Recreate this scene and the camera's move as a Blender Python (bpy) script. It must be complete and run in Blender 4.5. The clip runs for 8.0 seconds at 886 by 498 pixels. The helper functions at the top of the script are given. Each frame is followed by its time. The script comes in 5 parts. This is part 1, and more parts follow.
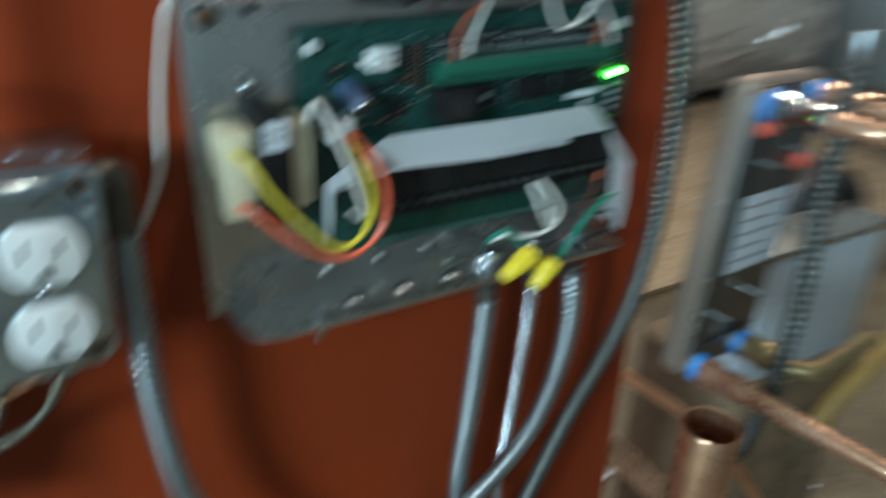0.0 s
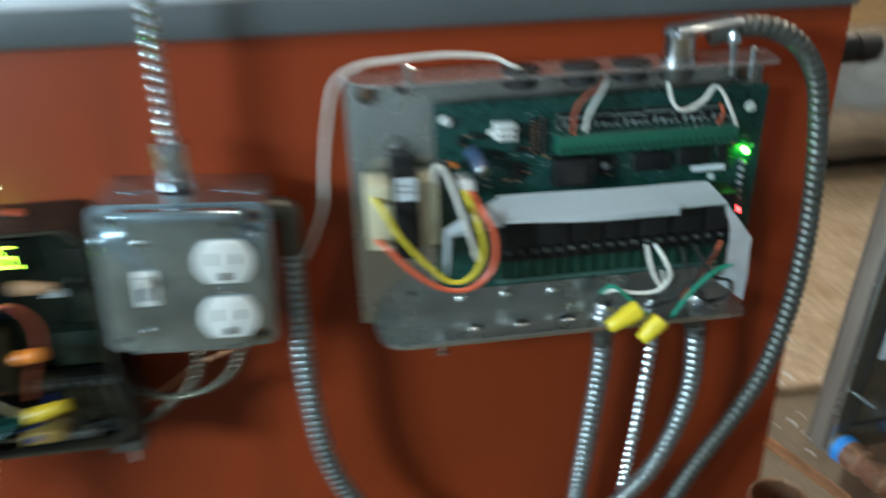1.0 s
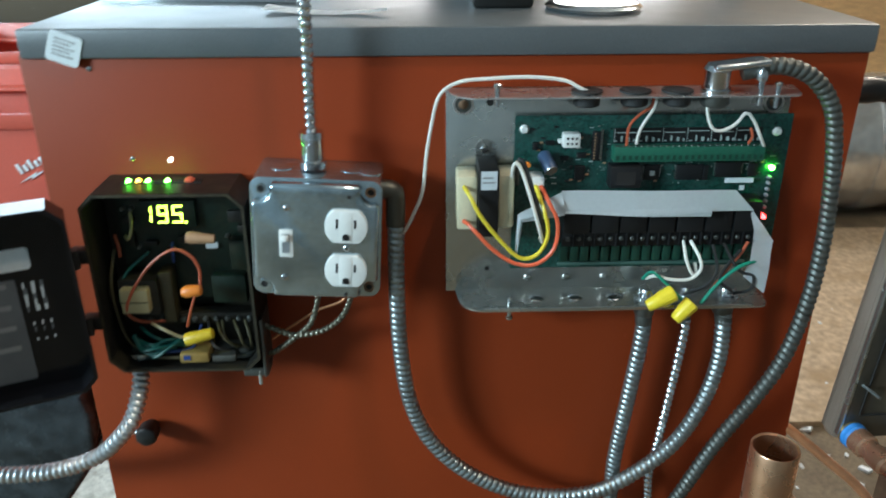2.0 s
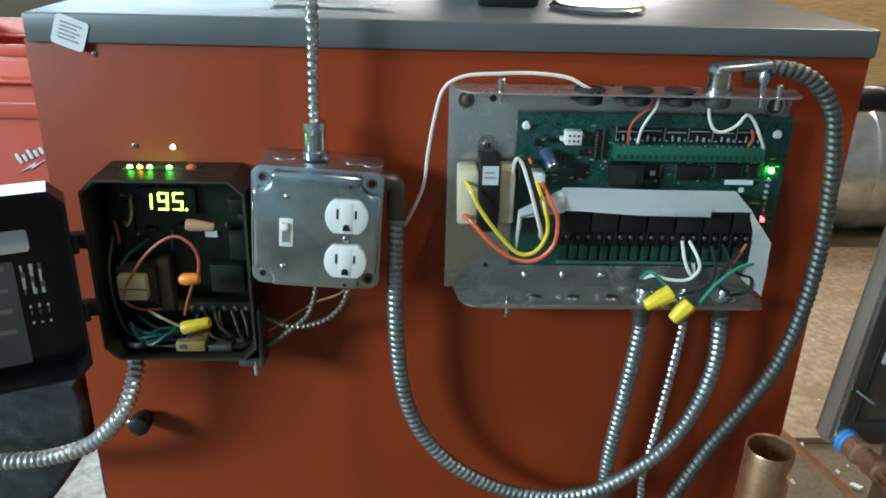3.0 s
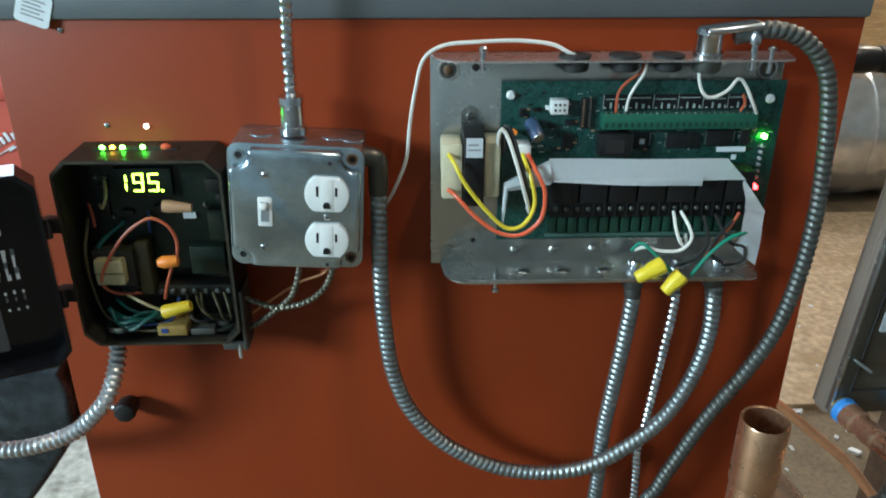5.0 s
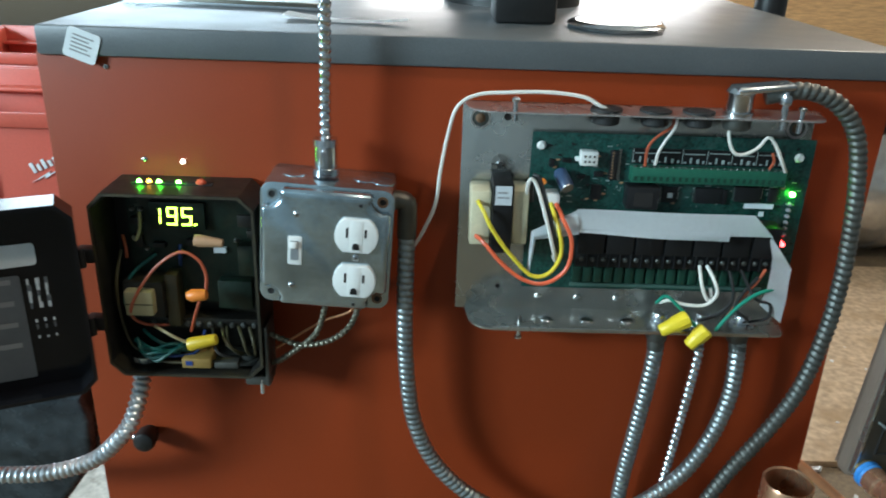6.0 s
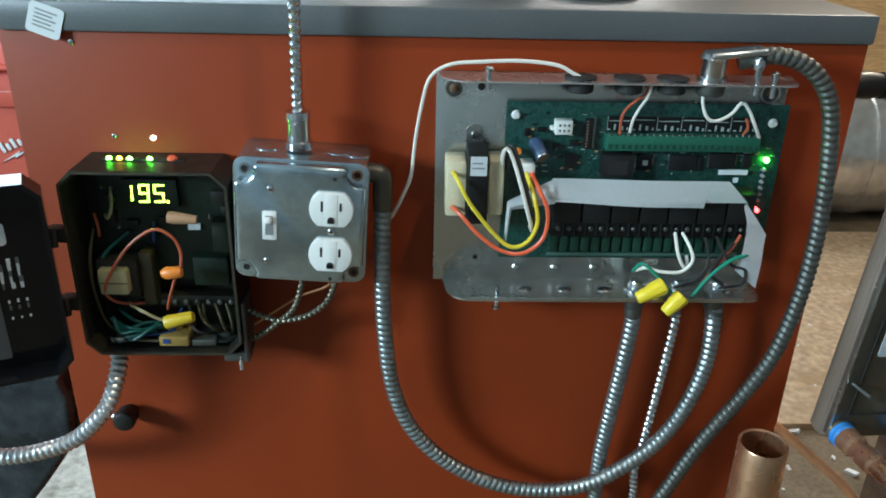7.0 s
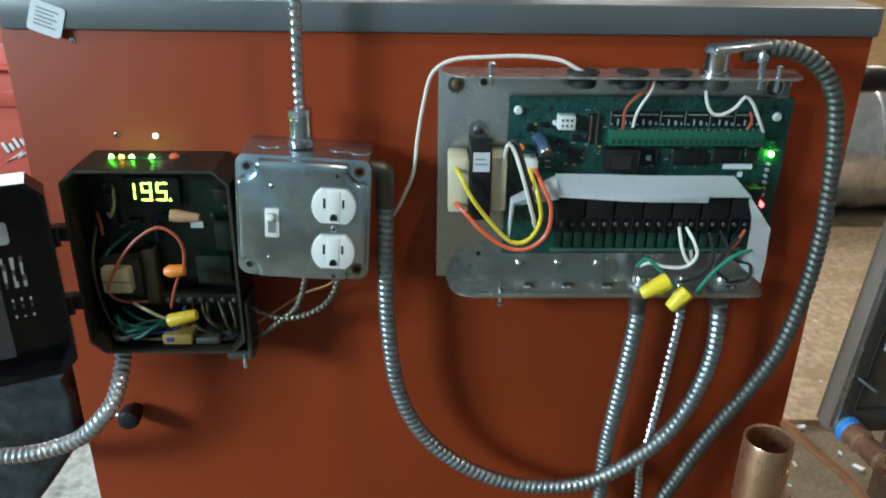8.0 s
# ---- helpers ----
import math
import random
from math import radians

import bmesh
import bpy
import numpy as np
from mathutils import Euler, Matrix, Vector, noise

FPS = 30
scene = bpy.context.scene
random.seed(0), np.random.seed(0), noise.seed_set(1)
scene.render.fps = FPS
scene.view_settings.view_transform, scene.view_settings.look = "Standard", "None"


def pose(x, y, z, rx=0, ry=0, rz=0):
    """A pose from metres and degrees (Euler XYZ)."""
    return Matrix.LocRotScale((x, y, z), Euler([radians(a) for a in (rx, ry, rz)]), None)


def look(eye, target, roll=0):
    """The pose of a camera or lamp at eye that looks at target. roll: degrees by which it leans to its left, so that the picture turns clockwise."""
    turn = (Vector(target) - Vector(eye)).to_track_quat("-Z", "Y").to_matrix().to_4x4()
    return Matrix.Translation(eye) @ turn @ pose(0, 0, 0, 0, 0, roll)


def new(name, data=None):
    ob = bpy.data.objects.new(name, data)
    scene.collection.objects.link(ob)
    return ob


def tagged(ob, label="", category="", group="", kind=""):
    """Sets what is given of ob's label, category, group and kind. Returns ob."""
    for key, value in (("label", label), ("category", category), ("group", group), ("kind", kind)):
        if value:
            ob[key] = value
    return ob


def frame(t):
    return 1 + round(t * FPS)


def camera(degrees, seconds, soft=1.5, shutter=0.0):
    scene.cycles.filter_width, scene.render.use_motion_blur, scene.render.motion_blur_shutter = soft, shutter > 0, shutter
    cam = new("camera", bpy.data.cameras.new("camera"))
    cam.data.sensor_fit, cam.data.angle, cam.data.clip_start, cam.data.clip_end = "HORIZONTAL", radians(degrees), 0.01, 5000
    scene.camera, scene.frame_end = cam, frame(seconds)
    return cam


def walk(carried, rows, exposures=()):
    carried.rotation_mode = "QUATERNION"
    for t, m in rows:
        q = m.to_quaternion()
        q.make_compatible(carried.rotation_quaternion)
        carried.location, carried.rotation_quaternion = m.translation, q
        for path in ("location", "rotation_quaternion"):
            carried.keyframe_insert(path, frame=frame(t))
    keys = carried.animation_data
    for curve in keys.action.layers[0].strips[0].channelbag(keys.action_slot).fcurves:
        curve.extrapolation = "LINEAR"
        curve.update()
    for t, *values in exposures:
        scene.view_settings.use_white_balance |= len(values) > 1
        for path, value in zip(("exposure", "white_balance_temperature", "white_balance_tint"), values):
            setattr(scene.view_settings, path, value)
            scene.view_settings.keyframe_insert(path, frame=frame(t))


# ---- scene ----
cam = camera(58.7, 8.0, soft=1.8, shutter=2.2)
PATH = [
    (0, (0.142, -0.393, 1.144), (1.038, 1.127, 0.203), 2.0),
    (0.1, (0.149, -0.397, 1.148), (0.968, 1.146, 0.174), 2.4),
    (0.3, (0.160, -0.409, 1.149), (0.880, 1.206, 0.214), 1.6),
    (0.4, (0.162, -0.411, 1.150), (0.880, 1.208, 0.216), 1.5),
    (0.5, (0.168, -0.415, 1.158), (0.855, 1.229, 0.249), 1.2),
    (0.6, (0.181, -0.423, 1.170), (0.801, 1.245, 0.257), 0.5),
    (0.9, (0.216, -0.473, 1.189), (0.508, 1.286, 0.285), -1.1),
    (1.0, (0.217, -0.490, 1.191), (0.449, 1.289, 0.306), -1.7),
    (1.1, (0.211, -0.511, 1.192), (0.422, 1.288, 0.342), -1.8),
    (1.4, (0.217, -0.561, 1.212), (0.323, 1.257, 0.385), -2.1),
    (1.5, (0.207, -0.578, 1.213), (0.306, 1.242, 0.389), -1.8),
    (1.7, (0.201, -0.612, 1.218), (0.273, 1.205, 0.386), -1.0),
    (3.0, (0.196, -0.627, 1.202), (0.265, 1.206, 0.406), 1.5),
    (3.5, (0.199, -0.621, 1.203), (0.261, 1.200, 0.380), 0.8),
    (4.0, (0.209, -0.619, 1.199), (0.254, 1.203, 0.377), -0.2),
    (5.3, (0.207, -0.610, 1.195), (0.283, 1.193, 0.333), 0.3),
    (5.5, (0.210, -0.614, 1.189), (0.208, 1.209, 0.368), 0.4),
    (5.6, (0.206, -0.613, 1.193), (0.200, 1.216, 0.385), 0.5),
    (6.0, (0.200, -0.613, 1.205), (0.228, 1.231, 0.431), 2.0),
    (6.5, (0.210, -0.615, 1.204), (0.270, 1.212, 0.394), 1.3),
    (7.0, (0.205, -0.612, 1.203), (0.278, 1.205, 0.369), 1.4),
    (7.5, (0.207, -0.612, 1.202), (0.263, 1.209, 0.376), 1.0),
    (8.0, (0.206, -0.611, 1.201), (0.268, 1.204, 0.363), 0.9),
]
walk(cam, [(t, look(eye, target, roll)) for t, eye, target, roll in PATH],
     [(0.0, -0.24, 5950, 6), (0.5, -0.2, 6000, 6), (1.2, -0.03, 6150, 9), (8.0, -0.03, 6150, 9)])

# ---------------------------------------------------------------- light
world = bpy.data.worlds.new("room_world")
scene.world = world
world.use_nodes = True
wn = world.node_tree.nodes
sky = wn.new("ShaderNodeTexSky")
sky.sky_type, sky.sun_disc = "NISHITA", False
sky.sun_elevation, sky.sun_rotation = radians(25), radians(250)
world.node_tree.links.new(sky.outputs[0], wn["Background"].inputs[0])
wn["Background"].inputs[1].default_value = 0.12


def area_lamp(name, eye, target, sx, sy, power, colour):
    data = bpy.data.lights.new(name, "AREA")
    data.shape, data.size, data.size_y, data.energy, data.color = "RECTANGLE", sx, sy, power, colour
    ob = new(name, data)
    ob.matrix_world = look(eye, target)
    return ob


# daylight through the window in the west wall, two added fill bulbs under the ceiling, daylight in the north window
area_lamp("window_daylight_west", (-3.22, -1.95, 2.11), (0.1, 0.0, 0.95), 0.94, 0.84, 210.0, (0.70, 0.92, 1.0))
area_lamp("window_daylight_north", (-1.22, 3.12, 1.52), (-1.22, 0.0, 1.52), 1.52, 2.0, 80.0, (0.72, 0.90, 1.0))
area_lamp("window_daylight_behind", (0.65, 3.12, 1.83), (0.65, 0.0, 1.83), 1.72, 0.88, 46.0, (1.0, 0.94, 0.88))
# unseen fill lights, added to brighten the right side and the upper front
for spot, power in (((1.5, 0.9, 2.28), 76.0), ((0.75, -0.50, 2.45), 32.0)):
    fill_light = bpy.data.lights.new("ceiling_bulb_light", "POINT")
    fill_light.energy, fill_light.color, fill_light.shadow_soft_size = power, (1.0, 0.84, 0.66), 0.06
    new("ceiling_bulb_light", fill_light).location = spot

# ---------------------------------------------------------------- materials


def material(name, colour, rough=0.5, metal=0.0, grain=0.0, grain_scale=400.0, stain=0.0, stain_scale=14.0, bump=0.0,
             bump_scale=500.0, stain_colour=None, rough_var=0.0, stretch=None, emit=0.0, coat=0.0, random_tint=0.0, spec=0.5):
    """A surface with fine grain, larger stains, roughness variation and relief."""
    m = bpy.data.materials.new(name)
    m.use_nodes = True
    nt = m.node_tree
    b = nt.nodes["Principled BSDF"]
    b.inputs["Base Color"].default_value = (*colour, 1)
    b.inputs["Roughness"].default_value = rough
    b.inputs["Metallic"].default_value = metal
    b.inputs["Coat Weight"].default_value = coat
    b.inputs["Specular IOR Level"].default_value = spec
    geo = nt.nodes.new("ShaderNodeNewGeometry")
    vec = geo.outputs["Position"]
    if stretch:
        mp = nt.nodes.new("ShaderNodeMapping")
        mp.inputs["Scale"].default_value = stretch
        nt.links.new(vec, mp.inputs["Vector"])
        vec = mp.outputs[0]

    def noise_tex(scale, detail=4.0):
        n = nt.nodes.new("ShaderNodeTexNoise")
        n.inputs["Scale"].default_value, n.inputs["Detail"].default_value = scale, detail
        nt.links.new(vec, n.inputs["Vector"])
        return n.outputs["Fac"]

    def mix(a, bcol, fac):
        x = nt.nodes.new("ShaderNodeMix")
        x.data_type = "RGBA"
        nt.links.new(fac, x.inputs["Factor"])
        for sock, v in ((x.inputs[6], a), (x.inputs[7], bcol)):
            if isinstance(v, tuple):
                sock.default_value = (*v, 1)
            else:
                nt.links.new(v, sock)
        return x.outputs[2]

    def ramp(fac, lo, hi, top=1.0):
        r = nt.nodes.new("ShaderNodeMapRange")
        r.inputs[1].default_value, r.inputs[2].default_value, r.inputs[4].default_value = lo, hi, top
        nt.links.new(fac, r.inputs[0])
        return r.outputs[0]

    col = None
    if grain > 0:
        dark = tuple(c * (1 - grain) for c in colour)
        light = tuple(min(1, c * (1 + grain * 0.7)) for c in colour)
        col = mix(dark, light, ramp(noise_tex(grain_scale), 0.3, 0.7))
    if stain > 0:
        sc = stain_colour or tuple(c * 0.55 for c in colour)
        col = mix(col if col is not None else colour, sc, ramp(noise_tex(stain_scale, 6.0), 0.48, 0.72, stain))
    if random_tint > 0:
        oi = nt.nodes.new("ShaderNodeObjectInfo")
        col = mix(col if col is not None else colour, tuple(c * (1 - random_tint) for c in colour), oi.outputs["Random"])
    if col is not None:
        nt.links.new(col, b.inputs["Base Color"])
    if rough_var > 0:
        r = nt.nodes.new("ShaderNodeMapRange")
        r.inputs[3].default_value, r.inputs[4].default_value = max(0.03, rough - rough_var), min(1, rough + rough_var)
        nt.links.new(noise_tex(stain_scale * 3), r.inputs[0])
        nt.links.new(r.outputs[0], b.inputs["Roughness"])
    if bump > 0:
        bp = nt.nodes.new("ShaderNodeBump")
        bp.inputs["Strength"].default_value, bp.inputs["Distance"].default_value = bump, 0.001
        nt.links.new(noise_tex(bump_scale), bp.inputs["Height"])
        nt.links.new(bp.outputs[0], b.inputs["Normal"])
    if emit > 0:
        b.inputs["Emission Color"].default_value = (*colour, 1)
        b.inputs["Emission Strength"].default_value = emit
    return m


M = {}
M["red_paint"] = material("red_paint", (0.235, 0.0355, 0.0080), 0.48, 0, 0.06, 900, 0.4, 5, 0.10, 420, (0.185, 0.027, 0.0065), 0.08, spec=0.18)
M["lid_paint"] = material("grey_lid_paint", (0.098, 0.108, 0.113), 0.38, 0, 0.10, 700, 0.4, 8, 0.12, 300, (0.075, 0.081, 0.084), 0.08)
M["galv"] = material("galvanized_sheet", (0.53, 0.53, 0.50), 0.25, 0.93, 0.08, 240, 0.55, 14, 0.30, 16, (0.40, 0.39, 0.35), 0.10)
# lighter, warmer copy of galv; the top flange's reflected light is in its colour
M["galv_lit"] = material("lit_galvanized_edge", (0.66, 0.63, 0.61), 0.28, 0.82, 0.05, 60, 0.4, 12, 0.05, 60, (0.36, 0.32, 0.30), 0.08)
M["black_gloss"] = material("glossy_black_plastic", (0.008, 0.008, 0.010), 0.16, 0, 0.2, 700, 0.3, 25, 0.04, 500, (0.014, 0.013, 0.012), 0.05, spec=0.4)
M["zinc"] = material("zinc_plate", (0.57, 0.68, 0.74), 0.19, 0.94, 0.10, 300, 0.75, 26, 0.55, 34, (0.27, 0.33, 0.36), 0.10)
M["conduit_olive"] = material("olive_grey_cable_armour", (0.20, 0.185, 0.14), 0.42, 0.75, 0.2, 220, 0.6, 40, 0.0, 1, (0.10, 0.09, 0.06), 0.10)
M["conduit"] = material("steel_conduit", (0.32, 0.355, 0.36), 0.40, 0.92, 0.10, 220, 0.5, 40, 0.0, 1, (0.21, 0.22, 0.22), 0.10)
M["conduit_dull"] = material("dull_steel_conduit", (0.135, 0.142, 0.132), 0.50, 0.85, 0.14, 220, 0.6, 30, 0.0, 1, (0.10, 0.09, 0.075), 0.10)
M["conduit_bright"] = material("bright_steel_conduit", (0.74, 0.77, 0.79), 0.36, 0.9, 0.10, 220, 0.4, 60, 0.0, 1, (0.45, 0.47, 0.48), 0.10)
M["chrome"] = material("bright_zinc", (0.68, 0.70, 0.72), 0.20, 1.0, 0.08, 200, 0.3, 60, 0.0, 1, None, 0.08)
M["rust"] = material("rusty_steel", (0.20, 0.11, 0.06), 0.7, 0.2, 0.3, 300, 0.5, 80, 0.3, 500)
M["black"] = material("black_plastic", (0.012, 0.012, 0.012), 0.38, 0, 0.2, 700, 0.3, 25, 0.15, 900, (0.02, 0.019, 0.017), 0.08)
M["rubber"] = material("black_rubber", (0.02, 0.02, 0.02), 0.65, 0, 0.2, 600, 0.3, 40, 0.1, 700)
M["chip"] = material("chip_epoxy", (0.012, 0.012, 0.013), 0.45, 0, 0.2, 800, random_tint=0.4, spec=0.35)
M["white"] = material("white_plastic", (0.78, 0.78, 0.75), 0.32, 0, 0.03, 300, 0.15, 30, 0, 1, (0.68, 0.67, 0.62))
M["paper"] = material("white_card", (0.70, 0.74, 0.76), 0.55, 0, 0.03, 300, 0.2, 25, 0.1, 160, (0.66, 0.69, 0.71))
M["cream"] = material("cream_bobbin", (0.62, 0.56, 0.38), 0.5, 0, 0.06, 300, 0.2, 40)
M["pcb"] = material("green_circuit_board", (0.008, 0.050, 0.040), 0.24, 0, 0.6, 420, 0.7, 170, 0.10, 300, (0.026, 0.070, 0.060))
# board colour darkened to stand for shade inside the control housing
M["pcb_shaded"] = material("shaded_circuit_board", (0.0065, 0.0165, 0.0105), 0.42, 0, 0.4, 260, 0.6, 60, 0.1, 300, (0.026, 0.022, 0.009), spec=0.35)
M["front_steel"] = material("dark_steel_front", (0.13, 0.12, 0.10), 0.38, 0.8, 0.1, 80, 0.5, 30, 0.05, 200)
M["term_green"] = material("green_terminal_plastic", (0.016, 0.105, 0.066), 0.38, 0, 0.1, 300)
M["term_dark"] = material("shaded_terminal_plastic", (0.006, 0.045, 0.028), 0.5, 0, 0.1, 300)
M["silk"] = material("white_print", (0.32, 0.38, 0.36), 0.6)
M["solder"] = material("tinned_metal", (0.55, 0.55, 0.53), 0.32, 1.0)
M["copper"] = material("copper_pipe", (0.74, 0.43, 0.28), 0.28, 0.82, 0.10, 60, 0.5, 22, 0.04, 200, (0.40, 0.20, 0.10), 0.10)
M["copper_new"] = material("bright_copper", (0.78, 0.36, 0.18), 0.34, 0.65, 0.08, 120, 0.3, 40)
M["brass"] = material("brass", (0.34, 0.26, 0.13), 0.46, 0.8, 0.2, 200, 0.6, 60)
M["blue_tape"] = material("blue_tape", (0.04, 0.23, 0.62), 0.5, 0, 0.1, 300, 0.2, 60, 0.2, 300)
M["steel"] = material("stainless_steel", (0.30, 0.235, 0.19), 0.48, 0.45, 0.15, 40, 0.7, 16, 0.05, 200, (0.26, 0.19, 0.14), 0.08, (1, 1, 0.25))
M["ply"] = material("plywood_sheet", (0.46, 0.345, 0.225), 0.6, 0, 0.35, 45, 0.8, 9, 0.3, 60, (0.30, 0.20, 0.10), 0.1)
M["concrete"] = material("concrete_floor", (0.172, 0.132, 0.083), 0.6, 0, 0.3, 90, 0.85, 6, 0.3, 120, (0.070, 0.050, 0.030), 0.12)
M["foil"] = material("foil_wrap", (0.66, 0.65, 0.62), 0.20, 0.75, 0.15, 30, 0.4, 4, 1.0, 16, (0.40, 0.38, 0.35), 0.10)
M["film"] = material("crumpled_plastic_film", (0.82, 0.81, 0.78), 0.16, 0.15, 0.1, 30, 0.4, 9, 0.6, 30, (0.50, 0.47, 0.43), 0.08)
M["wood"] = material("pine_boards", (0.58, 0.34, 0.15), 0.55, 0, 0.25, 22, 0.5, 3, 0.2, 60, (0.40, 0.22, 0.09), 0, (1, 1, 9))
M["wall"] = material("painted_wall", (0.22, 0.26, 0.28), 0.8, 0, 0.05, 80, 0.7, 1.1, 0.1, 200, (0.10, 0.11, 0.11))
M["tool_red"] = material("red_box_plastic", (0.60, 0.115, 0.075), 0.40, 0, 0.06, 400, 0.25, 12, 0.1, 500, (0.48, 0.085, 0.055))
M["nut_yellow"] = material("yellow_plastic", (0.78, 0.60, 0.03), 0.38, 0, 0.05, 300)
M["nut_orange"] = material("orange_plastic", (0.75, 0.22, 0.03), 0.38, 0, 0.05, 300)
M["tan"] = material("tan_plastic", (0.42, 0.24, 0.13), 0.45, 0, 0.05, 300)
M["w_yellow"] = material("yellow_insulation", (0.72, 0.58, 0.04), 0.4)
M["w_red"] = material("red_orange_insulation", (0.72, 0.12, 0.05), 0.4)
M["w_white"] = material("white_insulation", (0.72, 0.70, 0.64), 0.42, 0, 0.04, 200)
M["w_black"] = material("black_insulation", (0.02, 0.02, 0.02), 0.42)
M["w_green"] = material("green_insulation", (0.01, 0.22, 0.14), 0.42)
M["w_brown"] = material("brown_red_insulation", (0.42, 0.09, 0.04), 0.42)
M["w_blue"] = material("blue_insulation", (0.02, 0.05, 0.20), 0.42)
M["cap_blue"] = material("capacitor_sleeve", (0.035, 0.065, 0.13), 0.35)
M["grey_label"] = material("grey_label", (0.12, 0.127, 0.135), 0.5, 0, 0.05, 200, 0.5, 22, 0, 1, (0.075, 0.08, 0.085))
M["deep_black"] = material("dull_black_plastic", (0.013, 0.012, 0.010), 0.46, 0, 0.3, 300, 0.7, 40, 0.1, 500, (0.034, 0.028, 0.013), 0.10, spec=0.35)
# cream and green darkened in colour for the shade inside the control
M["cream_shaded"] = material("shaded_cream_tape", (0.36, 0.31, 0.17), 0.5, 0, 0.1, 200, 0.5, 50, 0, 1, (0.22, 0.17, 0.07))
M["green_shaded"] = material("shaded_green_insulation", (0.004, 0.075, 0.065), 0.45)
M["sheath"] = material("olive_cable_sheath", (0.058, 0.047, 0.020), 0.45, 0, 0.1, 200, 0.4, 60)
M["brown_plastic"] = material("dusty_brown_plastic", (0.030, 0.025, 0.014), 0.5, 0, 0.3, 300, 0.7, 60, 0.1, 500, (0.075, 0.062, 0.030), 0.10)
# wire nut yellow with the control's inner shade mixed in
M["mustard"] = material("shaded_yellow_plastic", (0.58, 0.40, 0.02), 0.4, 0, 0.05, 300)
M["print_dim"] = material("faint_board_print", (0.05, 0.11, 0.09), 0.6)
M["pale_label"] = material("pale_grey_label", (0.56, 0.60, 0.63), 0.5, 0, 0.05, 200, 0.4, 25)
M["ochre"] = material("ochre_coating", (0.30, 0.19, 0.05), 0.5, 0, 0.15, 200, 0.5, 30)
M["pale_sheet"] = material("pale_painted_sheet", (0.42, 0.47, 0.50), 0.45, 0, 0.08, 200, 0.5, 8, 0.05, 200, (0.28, 0.30, 0.31))
# mottled concrete tone, made pale for daylight on the floor
M["cardboard"] = material("pale_lit_floor", (0.52, 0.49, 0.43), 0.7, 0, 0.25, 90, 0.9, 22, 0.3, 60, (0.17, 0.145, 0.11))
M["carton"] = material("brown_cardboard", (0.200, 0.140, 0.080), 0.75, 0, 0.25, 60, 0.8, 14, 0.2, 120, (0.095, 0.066, 0.038))
M["copper_old"] = material("tarnished_copper", (0.70, 0.40, 0.24), 0.28, 0.92, 0.12, 50, 0.5, 20, 0.04, 200, (0.40, 0.22, 0.10), 0.10)
M["ink"] = material("grey_ink", (0.25, 0.25, 0.25), 0.7)
M["dark"] = material("dark_recess", (0.012, 0.010, 0.009), 0.8)
M["grey_plastic"] = material("grey_plastic", (0.22, 0.23, 0.24), 0.45, 0, 0.05, 200)
M["tin"] = material("dark_burner_paint", (0.050, 0.060, 0.066), 0.26, 0.15, 0.5, 60, 0.7, 22, 0.25, 60, (0.018, 0.020, 0.022), 0.12)
M["led_green"] = material("green_led", (0.10, 1.0, 0.04), 0.3, emit=75.0)
M["led_red"] = material("red_led", (1.0, 0.03, 0.03), 0.3, emit=22.0)
M["led_amber"] = material("amber_led", (1.0, 0.45, 0.03), 0.3, emit=25.0)
M["led_digit"] = material("green_digit", (0.52, 1.0, 0.06), 0.3, emit=12.0)
# glow for the painted glint on one screw head
M["glint_white"] = material("white_glint", (1.0, 0.98, 0.9), 0.3, emit=6.0)
M["glass"] = material("window_glass", (0.9, 0.95, 1.0), 0.03)
M["glass"].node_tree.nodes["Principled BSDF"].inputs["Transmission Weight"].default_value = 1.0

# ---------------------------------------------------------------- building helpers
PLACE = {}


def thing(name, at, label, category, group="", kind=""):
    ob = new(name)
    ob.location = at
    PLACE[ob.name] = Vector(at)
    ob.empty_display_size = 0.02
    return tagged(ob, label, category, group, kind)


def part(name, bm, mat, parent=None, label="", smooth=True):
    """One mesh, built in world places, under a thing or a part."""
    me = bpy.data.meshes.new(name)
    bmesh.ops.recalc_face_normals(bm, faces=bm.faces[:])
    bm.to_mesh(me)
    bm.free()
    for p in me.polygons:
        p.use_smooth = smooth
    if smooth:
        me.set_sharp_from_angle(angle=radians(38))
    me.materials.append(M[mat])
    ob = new(name, me)
    if parent is not None:
        ob.parent = parent
        if parent.name in PLACE:
            ob.matrix_parent_inverse = Matrix.Translation(-PLACE[parent.name])
    return tagged(ob, label)


def piece(source, name, m, parent):
    """Another object on the mesh of source, moved by m."""
    ob = new(name, source.data)
    ob.parent = parent
    if parent.name in PLACE:
        ob.matrix_parent_inverse = Matrix.Translation(-PLACE[parent.name])
    ob.matrix_basis = m
    return ob


def shift(x, y, z):
    return Matrix.Translation((x, y, z))


def add_box(bm, x0, x1, y0, y1, z0, z1, bevel=0.0, seg=2, m=None):
    r = bmesh.ops.create_cube(bm, size=1.0)
    vs = r["verts"]
    mat = Matrix.Translation(((x0 + x1) / 2, (y0 + y1) / 2, (z0 + z1) / 2)) @ Matrix.Diagonal((abs(x1 - x0), abs(y1 - y0), abs(z1 - z0), 1))
    bmesh.ops.transform(bm, matrix=(m @ mat) if m else mat, verts=vs)
    if bevel > 0:
        es = {e for v in vs for e in v.link_edges}
        bmesh.ops.bevel(bm, geom=list(es), offset=bevel, segments=seg, affect="EDGES", profile=0.5)
    return bm


